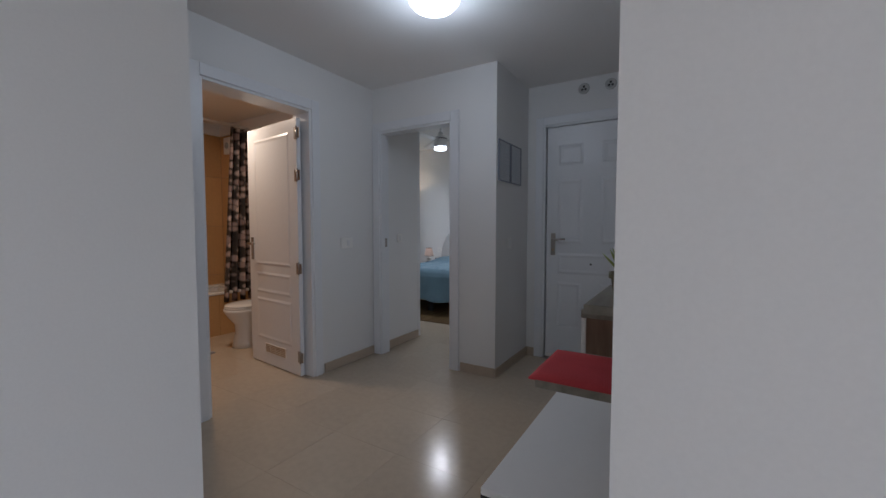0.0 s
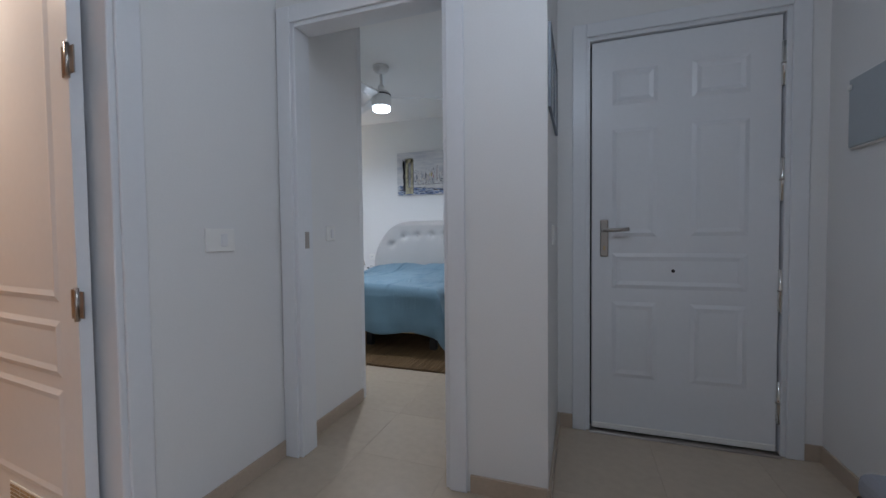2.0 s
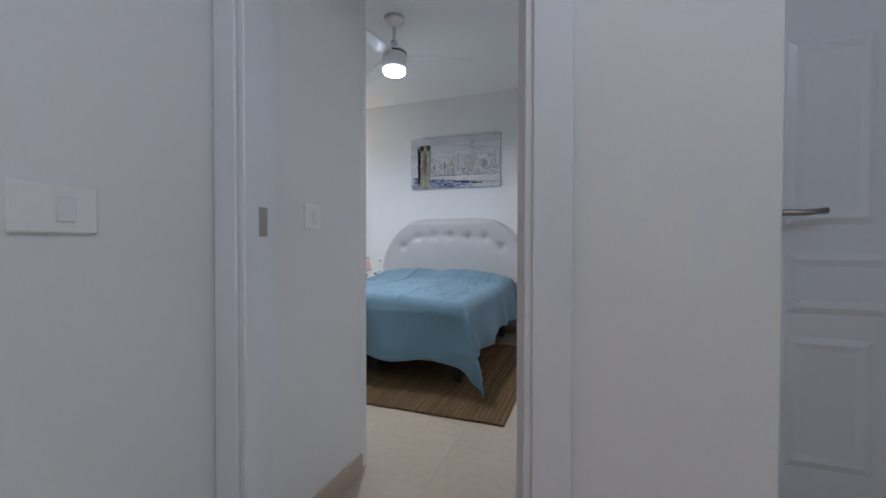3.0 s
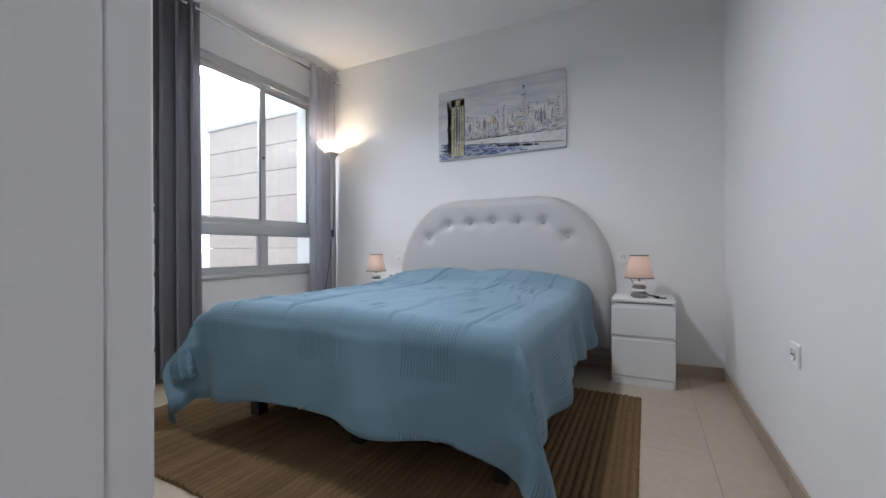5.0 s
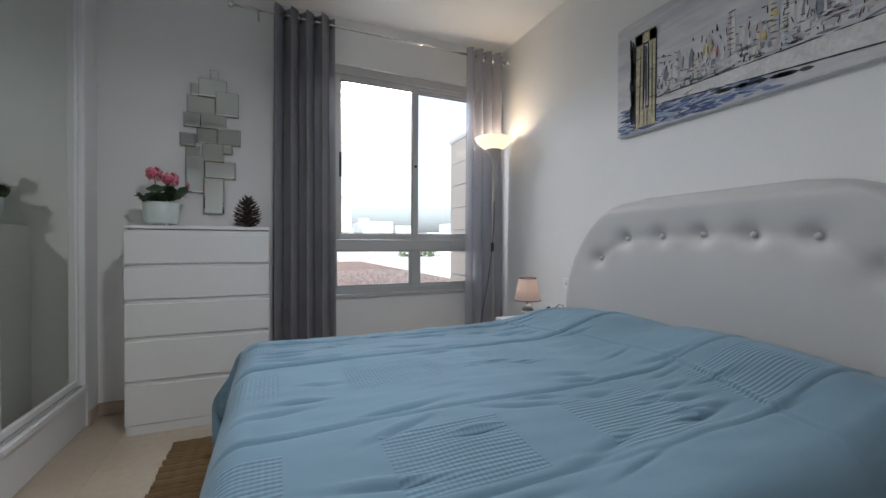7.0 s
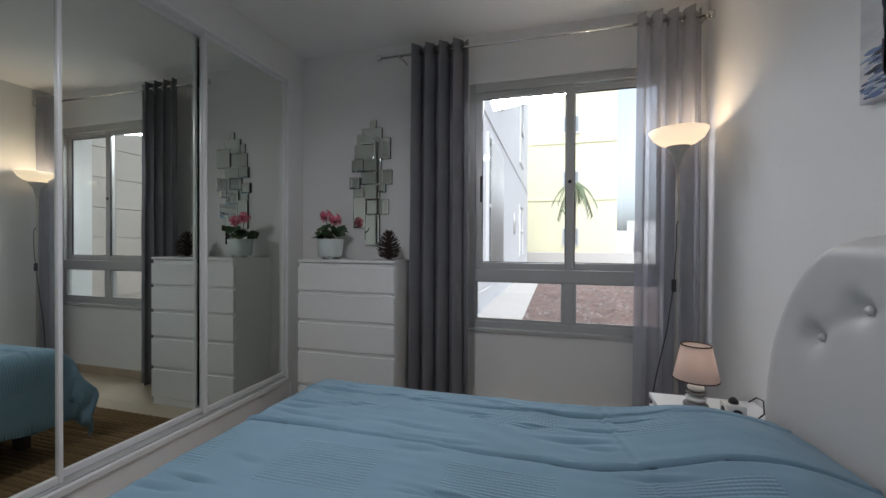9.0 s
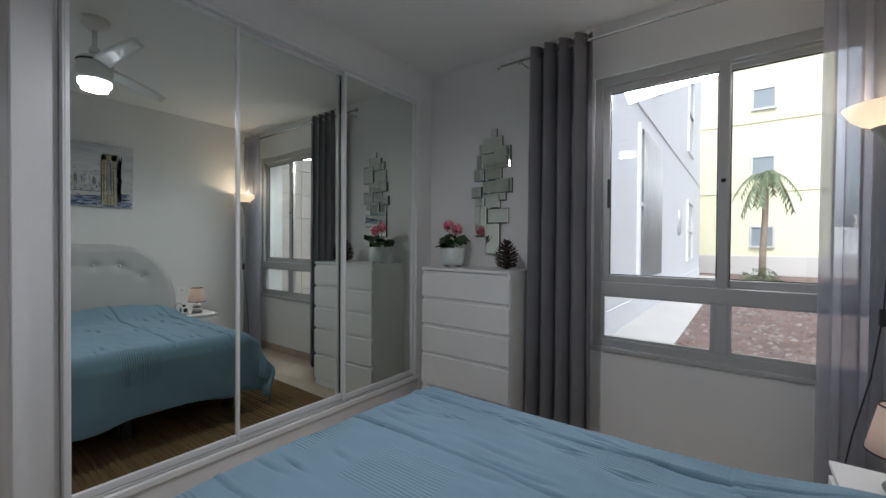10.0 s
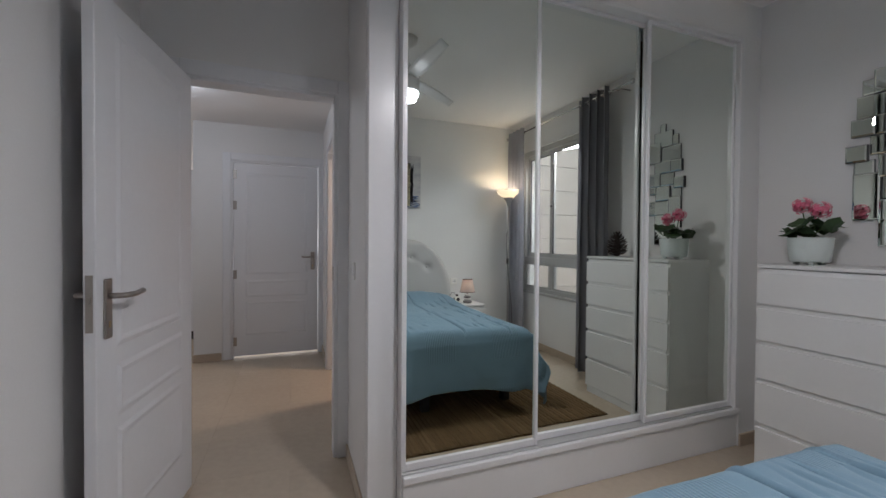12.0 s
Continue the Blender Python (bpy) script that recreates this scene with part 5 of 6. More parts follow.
# pine cone
CONE = surface("pine_cone_scale", (0.055, 0.038, 0.032), 0.8, amount=0.4, scale=30, fine=120, bump=0.3)
pc = thing("pine_cone", pose(-4.6, 4.47, 1.12) @ Matrix.Scale(1.38, 4), "large dark brown pine cone on the chest", "pine cone")
part("core", lathe(B(), [(0, 0), (0.016, 0.004), (0.02, 0.05), (0.014, 0.1), (0.006, 0.128), (0, 0.13)], n=14), CONE, pc)
sc = B()
for k in range(84):
    h = k / 84
    a = k * 2.39996
    r = 0.053 * math.sin(math.pi * min(1, 0.28 + 0.70 * h)) ** 0.8 + 0.004
    c, s = math.cos(a), math.sin(a)
    z = 0.008 + 0.122 * h
    wd_ = 0.011 * (1.15 - 0.6 * h)
    pts = [Vector((c * 0.008, s * 0.008, z)), Vector((c * r * 0.85 - s * wd_, s * r * 0.85 + c * wd_, z + 0.006 + 0.01 * h)), Vector((c * (r + 0.004), s * (r + 0.004), z + 0.012 + 0.012 * h)), Vector((c * r * 0.85 + s * wd_, s * r * 0.85 - c * wd_, z + 0.006 + 0.01 * h))]
    low = [p + Vector((0, 0, -0.003)) for p in pts]
    va, vb = [sc.verts.new(p) for p in pts], [sc.verts.new(p) for p in low]
    sc.faces.new(va)
    sc.faces.new(list(reversed(vb)))
    for q in range(4):
        sc.faces.new((va[q], vb[q], vb[(q + 1) % 4], va[(q + 1) % 4]))
tagged(part("scale_whorl", sc, CONE, pc), kind="stuff")

# potted geranium
POTW = surface("pale_mint_ceramic", (0.62, 0.68, 0.66), 0.3, amount=0.03, bump=0)
PETAL = island_varied("pink_petals", [(0.80, 0.22, 0.32), (0.72, 0.14, 0.24), (0.85, 0.38, 0.45)], 0.7)
GER = island_varied("geranium_leaves", [(0.06, 0.11, 0.04), (0.09, 0.15, 0.05), (0.04, 0.08, 0.03)], 0.55)
pp = thing("potted_geranium", pose(-4.6, 4.02, 1.12) @ Matrix.Scale(1.25, 4), "pink geranium in a pale footed ceramic pot", "potted plant")
part("pot", lathe(B(), [(0, 0.012), (0.06, 0.012), (0.066, 0.02), (0.074, 0.11), (0.071, 0.112), (0.062, 0.03), (0, 0.03)], n=28), POTW, pp)
part("soil", lathe(B(), [(0.0, 0.098), (0.07, 0.097), (0.0, 0.096)], n=20), BROWN, pp)
for a in (0.6, 2.7, 4.8):
    part("foot", lathe(B(), [(0, 0), (0.01, 0), (0.012, 0.008), (0.01, 0.014), (0, 0.014)], (0.045 * math.cos(a), 0.045 * math.sin(a), 0), 10), POTW, pp)
for k in range(16):
    a, r, z = k * 2.4, 0.03 + 0.05 * ((k * 5) % 7) / 7, 0.125 + 0.05 * ((k * 3) % 5) / 5
    lf = B()
    n = 12
    c0 = lf.verts.new((0, 0, 0))
    rim = [lf.verts.new(((0.036 + 0.005 * math.sin(5 * t)) * math.cos(t), (0.036 + 0.005 * math.sin(5 * t)) * math.sin(t), 0.008 + 0.004 * math.sin(3 * t + k))) for t in (2 * math.pi * q / n for q in range(n))]
    for q in range(n):
        lf.faces.new((c0, rim[q], rim[(q + 1) % n]))
    part("leaf", lf, GER, pp).matrix_basis = pose(r * 1.25 * math.cos(a), r * 1.25 * math.sin(a), z, 25 * math.sin(a * 1.7) + 30 * math.sin(a), -30 * math.cos(a), a * 40)
st = B()
for k in range(9):
    a = k * 2.1
    tube(st, [(0, 0, 0.1), (0.03 * math.cos(a), 0.03 * math.sin(a), 0.15)], 0.002, 5)
for x, y, z in ((0.0, -0.03, 0.235), (0.005, 0.035, 0.215)):
    tube(st, [(0, 0, 0.1), (x * 0.6, y * 0.6, 0.17), (x, y, z)], 0.0022, 5)
part("stems", st, GER, pp)
for x, y, z in ((0.0, -0.03, 0.245), (0.005, 0.035, 0.222)):
    fb2, rp = B(), random.Random(3)
    for k in range(70):
        d = Vector((rp.gauss(0, 1), rp.gauss(0, 1), rp.gauss(0, 0.8))).normalized() * rp.uniform(0.02, 0.036)
        u = d.orthogonal().normalized()
        w2 = d.cross(u).normalized()
        cc = Vector((x, y, z)) + d
        fb2.faces.new([fb2.verts.new(cc + v) for v in (u * 0.012, w2 * 0.010 + d * 0.1, -u * 0.012, -w2 * 0.010 + d * 0.1)])
    part("blossom", fb2, PETAL, pp, "round pink flower head")


# ---- hall ----
DOME = glowing("lit_hall_dome", (0.92, 0.97, 1.0), 3.0)
hl = thing("ceiling_light", pose(-1.13, 1.88, HALL_Z), "lit round white dome ceiling light in the hall", "ceiling light", "ceiling lights")
part("base", lathe(B(), [(0, 0), (0.15, 0), (0.152, -0.015), (0.14, -0.022), (0, -0.022)], n=32), GLOSS, hl)
part("dome", lathe(B(), [(0.142, -0.022), (0.135, -0.05), (0.11, -0.078), (0.06, -0.096), (0, -0.1)], n=32), DOME, hl)
for x in (-0.715, -0.505):
    v = thing("round_vent", pose(x, ENTRY_Y, 2.345, 90), "round grey metal wall vent with three slots above the door", "vent", "wall vents")
    part("rim", lathe(B(), [(0.0, 0.002), (0.026, 0.002), (0.03, 0.006), (0.042, 0.008), (0.046, 0.0), (0, 0)], n=24), ALU, v)
    for a in (90, 210, 330):
        part("slot", bx(B(), (0.006, -0.008, 0.0022), (0.024, 0.008, 0.0042), 0.002), BLACK, v).matrix_basis = pose(0, 0, 0, 0, 0, a)

# electric panel, siren, plaque, bag and hooks on the east wall; each lies in x-z and faces -y, then turns to the wall
PANELG = surface("grey_panel_door", (0.40, 0.44, 0.47), 0.35, amount=0.03, bump=0)
PAPER = surface("printed_paper", (0.55, 0.57, 0.60), 0.6, amount=0.05, scale=30, fine=200, bump=0)
ep = thing("electric_panel", pose(HALL_E, 3.16, 1.53, 0, 0, -90), "grey-doored electric panel with a blue key fob", "electric panel")
part("surround", bx(B(), (-0.235, -0.012, -0.145), (0.235, 0, 0.145), 0.003), PLASTIC, ep)
part("panel_door", bx(B(), (-0.225, -0.022, -0.138), (0.19, -0.012, 0.135), 0.004), PANELG, ep, "smoked grey door")
part("catch", bx(B(), (-0.222, -0.03, 0.09), (-0.2, -0.022, 0.112), 0.003), PLASTIC, ep)
part("hinge_strip", bx(B(), (0.195, -0.018, -0.138), (0.215, -0.012, 0.135), 0.002), PANELG, ep)
kf = part("key_fob", lathe(B(), [(0, -0.012), (0.012, -0.01), (0.017, 0), (0.012, 0.01), (0, 0.012)], (0.11, -0.034, 0.07), 14), surface("blue_plastic", (0.03, 0.06, 0.55), 0.35, bump=0, amount=0.05), ep, "blue key fob")
part("key", bx(B(), (0.095, -0.03, 0.02), (0.103, -0.027, 0.06), 0.001), BRASS, kf)
part("key", bx(B(), (0.114, -0.03, 0.025), (0.122, -0.027, 0.062), 0.001), STEEL, kf)
part("key_hook", tube(B(), [(0.115, -0.02, 0.1), (0.115, -0.034, 0.1), (0.115, -0.034, 0.088)], 0.0025, 6), STEEL, kf)
sr = thing("door_chime", pose(HALL_E, 2.98, 1.91, 0, 0, -90), "small white door chime box with a black cord", "door chime")
part("body", bx(B(), (-0.045, -0.045, -0.055), (0.045, 0, 0.05), 0.01, 2), PLASTIC, sr)
part("speaker", bx(B(), (-0.03, -0.038, -0.0575), (0.01, -0.015, -0.055), 0.001), BLACK, sr)
part("cord", tube(B(), [(0.052, -0.012, -0.03), (0.054, -0.014, 0.03), (0.052, -0.01, 0.08)], 0.004, 6), BLACK, sr)

plq = thing("slat_plaque", pose(HALL_E, 2.455, 1.49, 0, 0, -90), "hanging plaque of painted wooden slats with printed lines", "plaque")
rg = random.Random(8)
SLATS = [(0.34, 0.31, 0.27), (0.45, 0.42, 0.36), (0.33, 0.29, 0.27), (0.36, 0.37, 0.40), (0.40, 0.34, 0.30), (0.16, 0.27, 0.31), (0.43, 0.40, 0.34), (0.20, 0.32, 0.34), (0.42, 0.33, 0.30), (0.45, 0.41, 0.34)]
part("backing", bx(B(), (-0.1, -0.012, -0.26), (-0.07, 0, 0.26)), BROWN, plq)
part("backing", bx(B(), (0.07, -0.012, -0.26), (0.1, 0, 0.26)), BROWN, plq)
for k, col in enumerate(SLATS):
    z = 0.27 - k * 0.055
    dx = rg.uniform(-0.012, 0.012)
    s = part("slat", bx(B(), (-0.165 + dx, -0.026 - 0.003 * (k % 2), z - 0.05), (0.165 + dx, -0.012, z), 0.002), wood("slat_paint_%s" % "abcdefghij"[k], tuple(c * 0.75 for c in col), col, 5, (2, 10, 18), 0.8), plq)
    x = -0.14 + dx
    ln = B()
    while x < 0.12:
        w = rg.uniform(0.012, 0.035)
        bx(ln, (x, -0.0275 - 0.003 * (k % 2), z - 0.034), (x + w, -0.026 - 0.003 * (k % 2), z - 0.017))
        x += w + 0.008
    part("printed_line", ln, surface("faded_print_%s" % "abcdefghij"[k], (0.2, 0.18, 0.17), 0.8, amount=0.3, scale=60, bump=0), s)

hk = thing("coat_hooks", pose(HALL_E, 1.91, 1.735, 0, 0, -90), "black wire coat hooks on a silvery wavy plate", "coat hooks")
part("back_plate", sheet(B(), 10, 3, lambda u, v: (-0.05 + 0.1 * v + 0.02 * math.sin(u * 6), -0.012 - 0.012 * math.sin(u * 5), 0.02 + 0.24 * u), 0.003), STEEL, hk, "wavy silver plate")
for x, z in ((-0.06, 0.03), (0.0, 0.02), (0.06, 0.03)):
    part("hook", tube(B(), [(x * 0.4, -0.01, z + 0.05), (x * 0.5, -0.015, z - 0.02), (x * 0.7, -0.03, z - 0.06), (x, -0.06, z - 0.07), (x * 1.1, -0.08, z - 0.045), (x * 1.1, -0.085, z - 0.02)], 0.0045, 8), BLACK, hk)
    part("hook_ball", lathe(B(), [(0, -0.008), (0.008, 0), (0, 0.008)], (x * 1.1, -0.085, z - 0.018), 10), BLACK, hk)
REDF = surface("red_nylon", (0.48, 0.02, 0.03), 0.65, amount=0.12, scale=12, fine=400, bump=0.3)
bg = thing("first_aid_pouch", pose(HALL_E, 1.91, 1.555, 0, 0, -90) @ Matrix.Scale(0.82, 4), "red first aid pouch hanging from the hooks", "pouch")
part("body", lathe(B(), [(0, -0.12), (0.035, -0.115), (0.06, -0.07), (0.075, 0.0), (0.07, 0.07), (0.055, 0.1), (0, 0.105)], (0, -0.05, 0), 20, (1.0, 0.55)), REDF, bg)
part("zip_band", sheet(B(), 14, 2, lambda u, v: (0.02 + 0.022 * v, -0.05 - 0.0425 * (0.28 + math.sin(math.pi * (0.08 + 0.84 * u)) ** 0.6 * 0.74), -0.1 + 0.2 * u), 0.002), BLACK, bg, "black zip band")
cb = B()
bx(cb, (-0.045, -0.0925, 0.03), (-0.015, -0.088, 0.039))
bx(cb, (-0.0345, -0.0928, 0.0195), (-0.0255, -0.088, 0.0495))
part("white_cross", cb, PLASTIC, bg)
part("printed_bar", bx(B(), (-0.055, -0.0925, -0.03), (0.0, -0.088, -0.024)), PLASTIC, bg)
part("hanging_loop", tube(B(), [(0, -0.045, 0.1), (-0.005, -0.05, 0.13), (0, -0.045, 0.165), (0.006, -0.042, 0.13), (0.004, -0.045, 0.1)], 0.005, 6), BLACK, bg)
part("zip_pull", bx(B(), (-0.004, -0.055, -0.145), (0.004, -0.05, -0.12), 0.001), STEEL, bg)

for y in (3.0, 3.245):
    fp = thing("paper_frame", pose(PILLAR_X, y, 1.70, 0, 0, 90), "thin grey frame with a printed notice", "picture frame", "framed notices")
    fr_ = B()
    for a, b in (((-0.115, -0.012, -0.16), (-0.105, 0, 0.16)), ((0.105, -0.012, -0.16), (0.115, 0, 0.16)), ((-0.105, -0.012, 0.15), (0.105, 0, 0.16)), ((-0.105, -0.012, -0.16), (0.105, 0, -0.15))):
        bx(fr_, a, b, 0.001)
    part("frame", fr_, surface("grey_frame", (0.20, 0.22, 0.26), 0.4, amount=0.05, bump=0), fp)
    pg = part("page", bx(B(), (-0.105, -0.006, -0.15), (0.105, -0.001, 0.15)), PAPER, fp)
    ln = B()
    for k in range(18):
        bx(ln, (-0.085, -0.0068, 0.12 - k * 0.0145), (-0.085 + rg.uniform(0.08, 0.165), -0.006, 0.124 - k * 0.0145))
    tagged(part("printed_lines", ln, PANELG, pg), kind="stuff")

# console: wall panel with a mirror, shelves and a drawer box
OAKG = wood("grey_oak", (0.17, 0.155, 0.125), (0.26, 0.24, 0.195), 5, (8, 1.2, 8))
OAKB = wood("brown_oak", (0.13, 0.075, 0.045), (0.21, 0.13, 0.08), 5, (8, 8, 1.2))
cs = thing("wall_console", pose(HALL_E, 0, 0), "grey-oak wall console with mirror, shelves and white drawer", "console")
part("back_panel", bx(B(), (-0.022, 0.97, 0.72), (0, 1.34, 1.95), 0.002), OAKB, cs, "brown wooden wall panel")
part("lower_panel", bx(B(), (-0.02, 1.34, 0.70), (0, 1.40, 0.98), 0.002), OAKB, cs)
part("end_board", bx(B(), (-0.028, 0.945, 0.72), (0, 0.97, 1.95), 0.002), OAKG, cs)
part("mirror", bx(B(), (-0.027, 0.985, 1.165), (-0.0225, 1.338, 1.94)), MIRROR, cs, "upright frameless mirror")
part("upper_shelf", bx(B(), (-0.115, 0.972, 0.98), (-0.023, 1.335, 1.003), 0.002), OAKG, cs)
part("box_top", bx(B(), (-0.212, 1.40, 0.878), (0, 2.03, 0.905), 0.002), OAKG, cs)
part("box_side", bx(B(), (-0.195, 1.402, 0.70), (0, 1.42, 0.878), 0.001), OAKB, cs)
part("box_side", bx(B(), (-0.195, 2.01, 0.70), (0, 2.028, 0.878), 0.001), OAKB, cs)
part("box_bottom", bx(B(), (-0.21, 1.40, 0.675), (0, 2.03, 0.70), 0.002), OAKG, cs)
df = part("drawer", bx(B(), (-0.21, 1.402, 0.702), (-0.195, 2.028, 0.876), 0.002), GLOSS, cs, "white drawer front")
part("drawer_handle", bx(B(), (-0.222, 1.66, 0.835), (-0.21, 1.76, 0.845), 0.003), PLASTIC, df)
part("lower_shelf", bx(B(), (-0.235, 1.0, 0.775), (-0.022, 1.28, 0.797), 0.002), OAKG, cs)
rc = B()
sheet(rc, 16, 10, lambda u, v: (-0.252 + 0.229 * u, 1.0 + 0.27 * v, 0.798 + 0.008 * (1 - (2 * u - 1) ** 8) * (1 - (2 * v - 1) ** 8) + 0.002 * noise.noise(Vector((u * 4, v * 4, 2)))), 0.004)
cu = part("seat_cushion", rc, surface("red_felt", (0.50, 0.05, 0.06), 0.9, amount=0.12, scale=10, fine=200, bump=0.3))
cu.matrix_basis = pose(HALL_E, 0, 0)
tagged(cu, "flat red felt cushion on the lower console shelf", "cushion")
sp2 = thing("potted_succulent", pose(-0.088, 1.21, 1.003) @ Matrix.Scale(1.2, 4), "small artificial succulent in a green-brown clay pot", "potted plant")
part("pot", lathe(B(), [(0, 0), (0.024, 0), (0.029, 0.03), (0.034, 0.031), (0.034, 0.044), (0.030, 0.044), (0.028, 0.036), (0, 0.036)], n=24), surface("mossy_clay", (0.20, 0.18, 0.11), 0.85, amount=0.25, scale=30, fine=100, bump=0.3), sp2)
SUCC = island_varied("succulent_leaves", [(0.36, 0.42, 0.12), (0.44, 0.50, 0.18), (0.26, 0.34, 0.09)], 0.5)
for k in range(20):
    a, e = k * 2.4, 42 + 46 * (k / 20)
    lf = lathe(B(), [(0, 0), (0.005, 0.008), (0.0075, 0.026), (0.004, 0.056), (0, 0.072)], n=6, squash=(1, 0.5))
    part("leaf", lf, SUCC, sp2).matrix_basis = pose(0.004 * math.cos(a), 0.004 * math.sin(a), 0.036, 90 - e, 0, math.degrees(a))

lt = thing("word_sign", pose(-0.075, 1.64, 0.905, 0, 0, -90), "freestanding wooden word sign on the console", "sign")
part("base", bx(B(), (-0.2, -0.015, 0), (0.2, 0.015, 0.008), 0.001), OAKB, lt)
for k, ch in enumerate("Relax"):
    cd = bpy.data.curves.new("letter", "FONT")
    cd.body, cd.size, cd.extrude, cd.bevel_depth = ch, 0.14, 0.009, 0.001
    tmp = bpy.data.objects.new("letter", cd)
    me = bpy.data.meshes.new_from_object(tmp)
    bpy.data.objects.remove(tmp)
    me.materials.clear()
    me.materials.append(OAKB if k % 2 == 0 else PANELG)
    lo = new("letter", me)
    lo.parent = lt
    lo.matrix_basis = pose(-0.17 + 0.075 * k, 0, 0.008, 90)

# bench and stool below the console
bn = thing("bench", pose(0, 0, 0), "low bench with a smooth white top and dark frame", "bench")
part("top", bx(B(), (-0.415, 1.0, 0.44), (-0.05, 1.885, 0.462), 0.003), GLOSS, bn)
for y in (1.06, 1.84):
    for x in (-0.38, -0.09):
        part("leg", bx(B(), (x - 0.012, y - 0.012, 0), (x + 0.012, y + 0.012, 0.44), 0.002), BLACK, bn)
part("rail", bx(B(), (-0.425, 1.02, 0.40), (-0.405, 1.88, 0.438), 0.002), BLACK, bn)
GREYV = surface("blue_grey_velvet", (0.22, 0.235, 0.27), 0.85, amount=0.12, scale=6, fine=300, bump=0.25)
sl = thing("stool", pose(-0.215, 2.30, 0), "grey velvet cushioned stool on black hairpin legs", "stool")
part("cushion", bx(B(), (-0.165, -0.37, 0.335), (0.165, 0.37, 0.415), 0.03, 4), GREYV, sl)
part("piping", bx(B(), (-0.16, -0.365, 0.332), (0.16, 0.365, 0.342), 0.003), BLACK, sl)
for x in (-0.13, 0.13):
    for y in (-0.32, 0.32):
        part("leg", tube(B(), [(x - 0.02, y - 0.03, 0.335), (x * 1.1, y * 1.03, 0.004), (x * 1.1, y * 1.03 + 0.012, 0.004), (x + 0.02, y + 0.03, 0.335)], 0.005, 8), BLACK, sl, "black hairpin leg")
kc = thing("kitchen_cabinet", pose(-1.183, -0.75, 0), "tall white kitchen cabinet with a dark toe-kick", "cabinet")
part("carcass", bx(B(), (0, -0.3, 0.1), (0.55, 0.3, 2.1), 0.003), MELA, kc)
part("toe_kick", bx(B(), (0, -0.28, 0), (0.5, 0.28, 0.1)), BLACK, kc)
for z0, z1 in ((0.11, 0.7), (0.71, 1.3), (1.31, 2.09)):
    part("cabinet_door", bx(B(), (0.004, 0.3, z0), (0.546, 0.318, z1), 0.003), GLOSS, kc)

# ---- bathroom ----
BTILE = object_varied("amber_wall_tile", (0.56, 0.335, 0.145), 0.05, 0.3, 3.0, 0.05)
BGROUT = surface("tan_grout", (0.42, 0.29, 0.17), 0.9, amount=0.1)
BW_, BN, BS, BXE = -4.92, 2.86, 0.75, -2.61
wt1 = blocks("wall_bathroom_west", [((-5.08, BS - 0.1, 0), (BW_ - 0.008, BN + 0.097, T))], BGROUT, "amber tiled bathroom wall above the tub", "wall")
wt2 = blocks("wall_bathroom_north", [((BW_ - 0.008, BN + 0.008, 0), (BXE, BN + 0.097, T))], BGROUT, "amber tiled bathroom wall behind the toilet", "wall")
wt3 = blocks("wall_bathroom_south", [((BW_ - 0.008, BS - 0.1, 0), (BXE, BS - 0.008, T))], BGROUT, "amber tiled bathroom wall", "wall")
ROWS_T = [(0.0, 0.595), (0.6, 1.195), (1.2, 1.795), (1.8, 2.30)]
for r, (z0, z1) in enumerate(ROWS_T):
    for k in range(5):
        y0, y1 = BS + k * 0.422, BS + (k + 1) * 0.422 - 0.003
        part("tile", bx(B(), (BW_ - 0.008, y0, z0), (BW_, y1, z1), 0.001), BTILE, wt1)
    for k in range(5):
        x0, x1 = BW_ + k * 0.462, BW_ + (k + 1) * 0.462 - 0.003
        part("tile", bx(B(), (x0, BN, z0), (x1, BN + 0.008, z1), 0.001), BTILE, wt2)
        part("tile", bx(B(), (x0, BS - 0.008, z0), (x1, BS, z1), 0.001), BTILE, wt3)
bc = B()
bx(bc, (BW_ - 0.008, BS, 2.303), (BW_ + 0.03, BN, HALL_Z), 0.004)
bx(bc, (BW_ + 0.03, BN - 0.03, 2.303), (BXE, BN + 0.008, HALL_Z), 0.004)
built("bathroom_cornice", bc, WALL, "white plaster band above the bathroom tiles", "cornice")
blocks("ceiling_bathroom", [((-5.08, BS - 0.1, HALL_Z), (-2.61, BN + 0.09, T))], CEIL, "white painted bathroom ceiling", "ceiling")
CERAM = surface("white_ceramic", (0.78, 0.76, 0.72), 0.12, amount=0.02, bump=0)
tub = thing("bathtub", pose(-4.28, 0, 0), "built-in white bathtub with an amber tiled front", "bathtub")
for k in range(5):
    part("front_tile", bx(B(), (-0.015, BS + k * 0.422, 0), (0.0, BS + (k + 1) * 0.422 - 0.003, 0.445), 0.001), BTILE, tub)
rim = B()
for a, b in (((-0.07, BS, 0.445), (0.012, BN - 0.03, 0.48)), ((-0.64, BS, 0.445), (-0.57, BN - 0.03, 0.48)), ((-0.57, BS, 0.445), (-0.07, BS + 0.08, 0.48)), ((-0.57, BN - 0.12, 0.445), (-0.07, BN - 0.03, 0.48))):
    bx(rim, a, b, 0.01, 2)
part("rim", rim, CERAM, tub)
basin = B()
for a, b in (((-0.6, BS + 0.05, 0.06), (-0.05, BN - 0.1, 0.08)), ((-0.6, BS + 0.05, 0.08), (-0.57, BN - 0.1, 0.445)), ((-0.08, BS + 0.05, 0.08), (-0.05, BN - 0.1, 0.445)), ((-0.57, BS + 0.05, 0.08), (-0.08, BS + 0.08, 0.445)), ((-0.57, BN - 0.13, 0.08), (-0.08, BN - 0.1, 0.445))):
    bx(basin, a, b, 0.005)
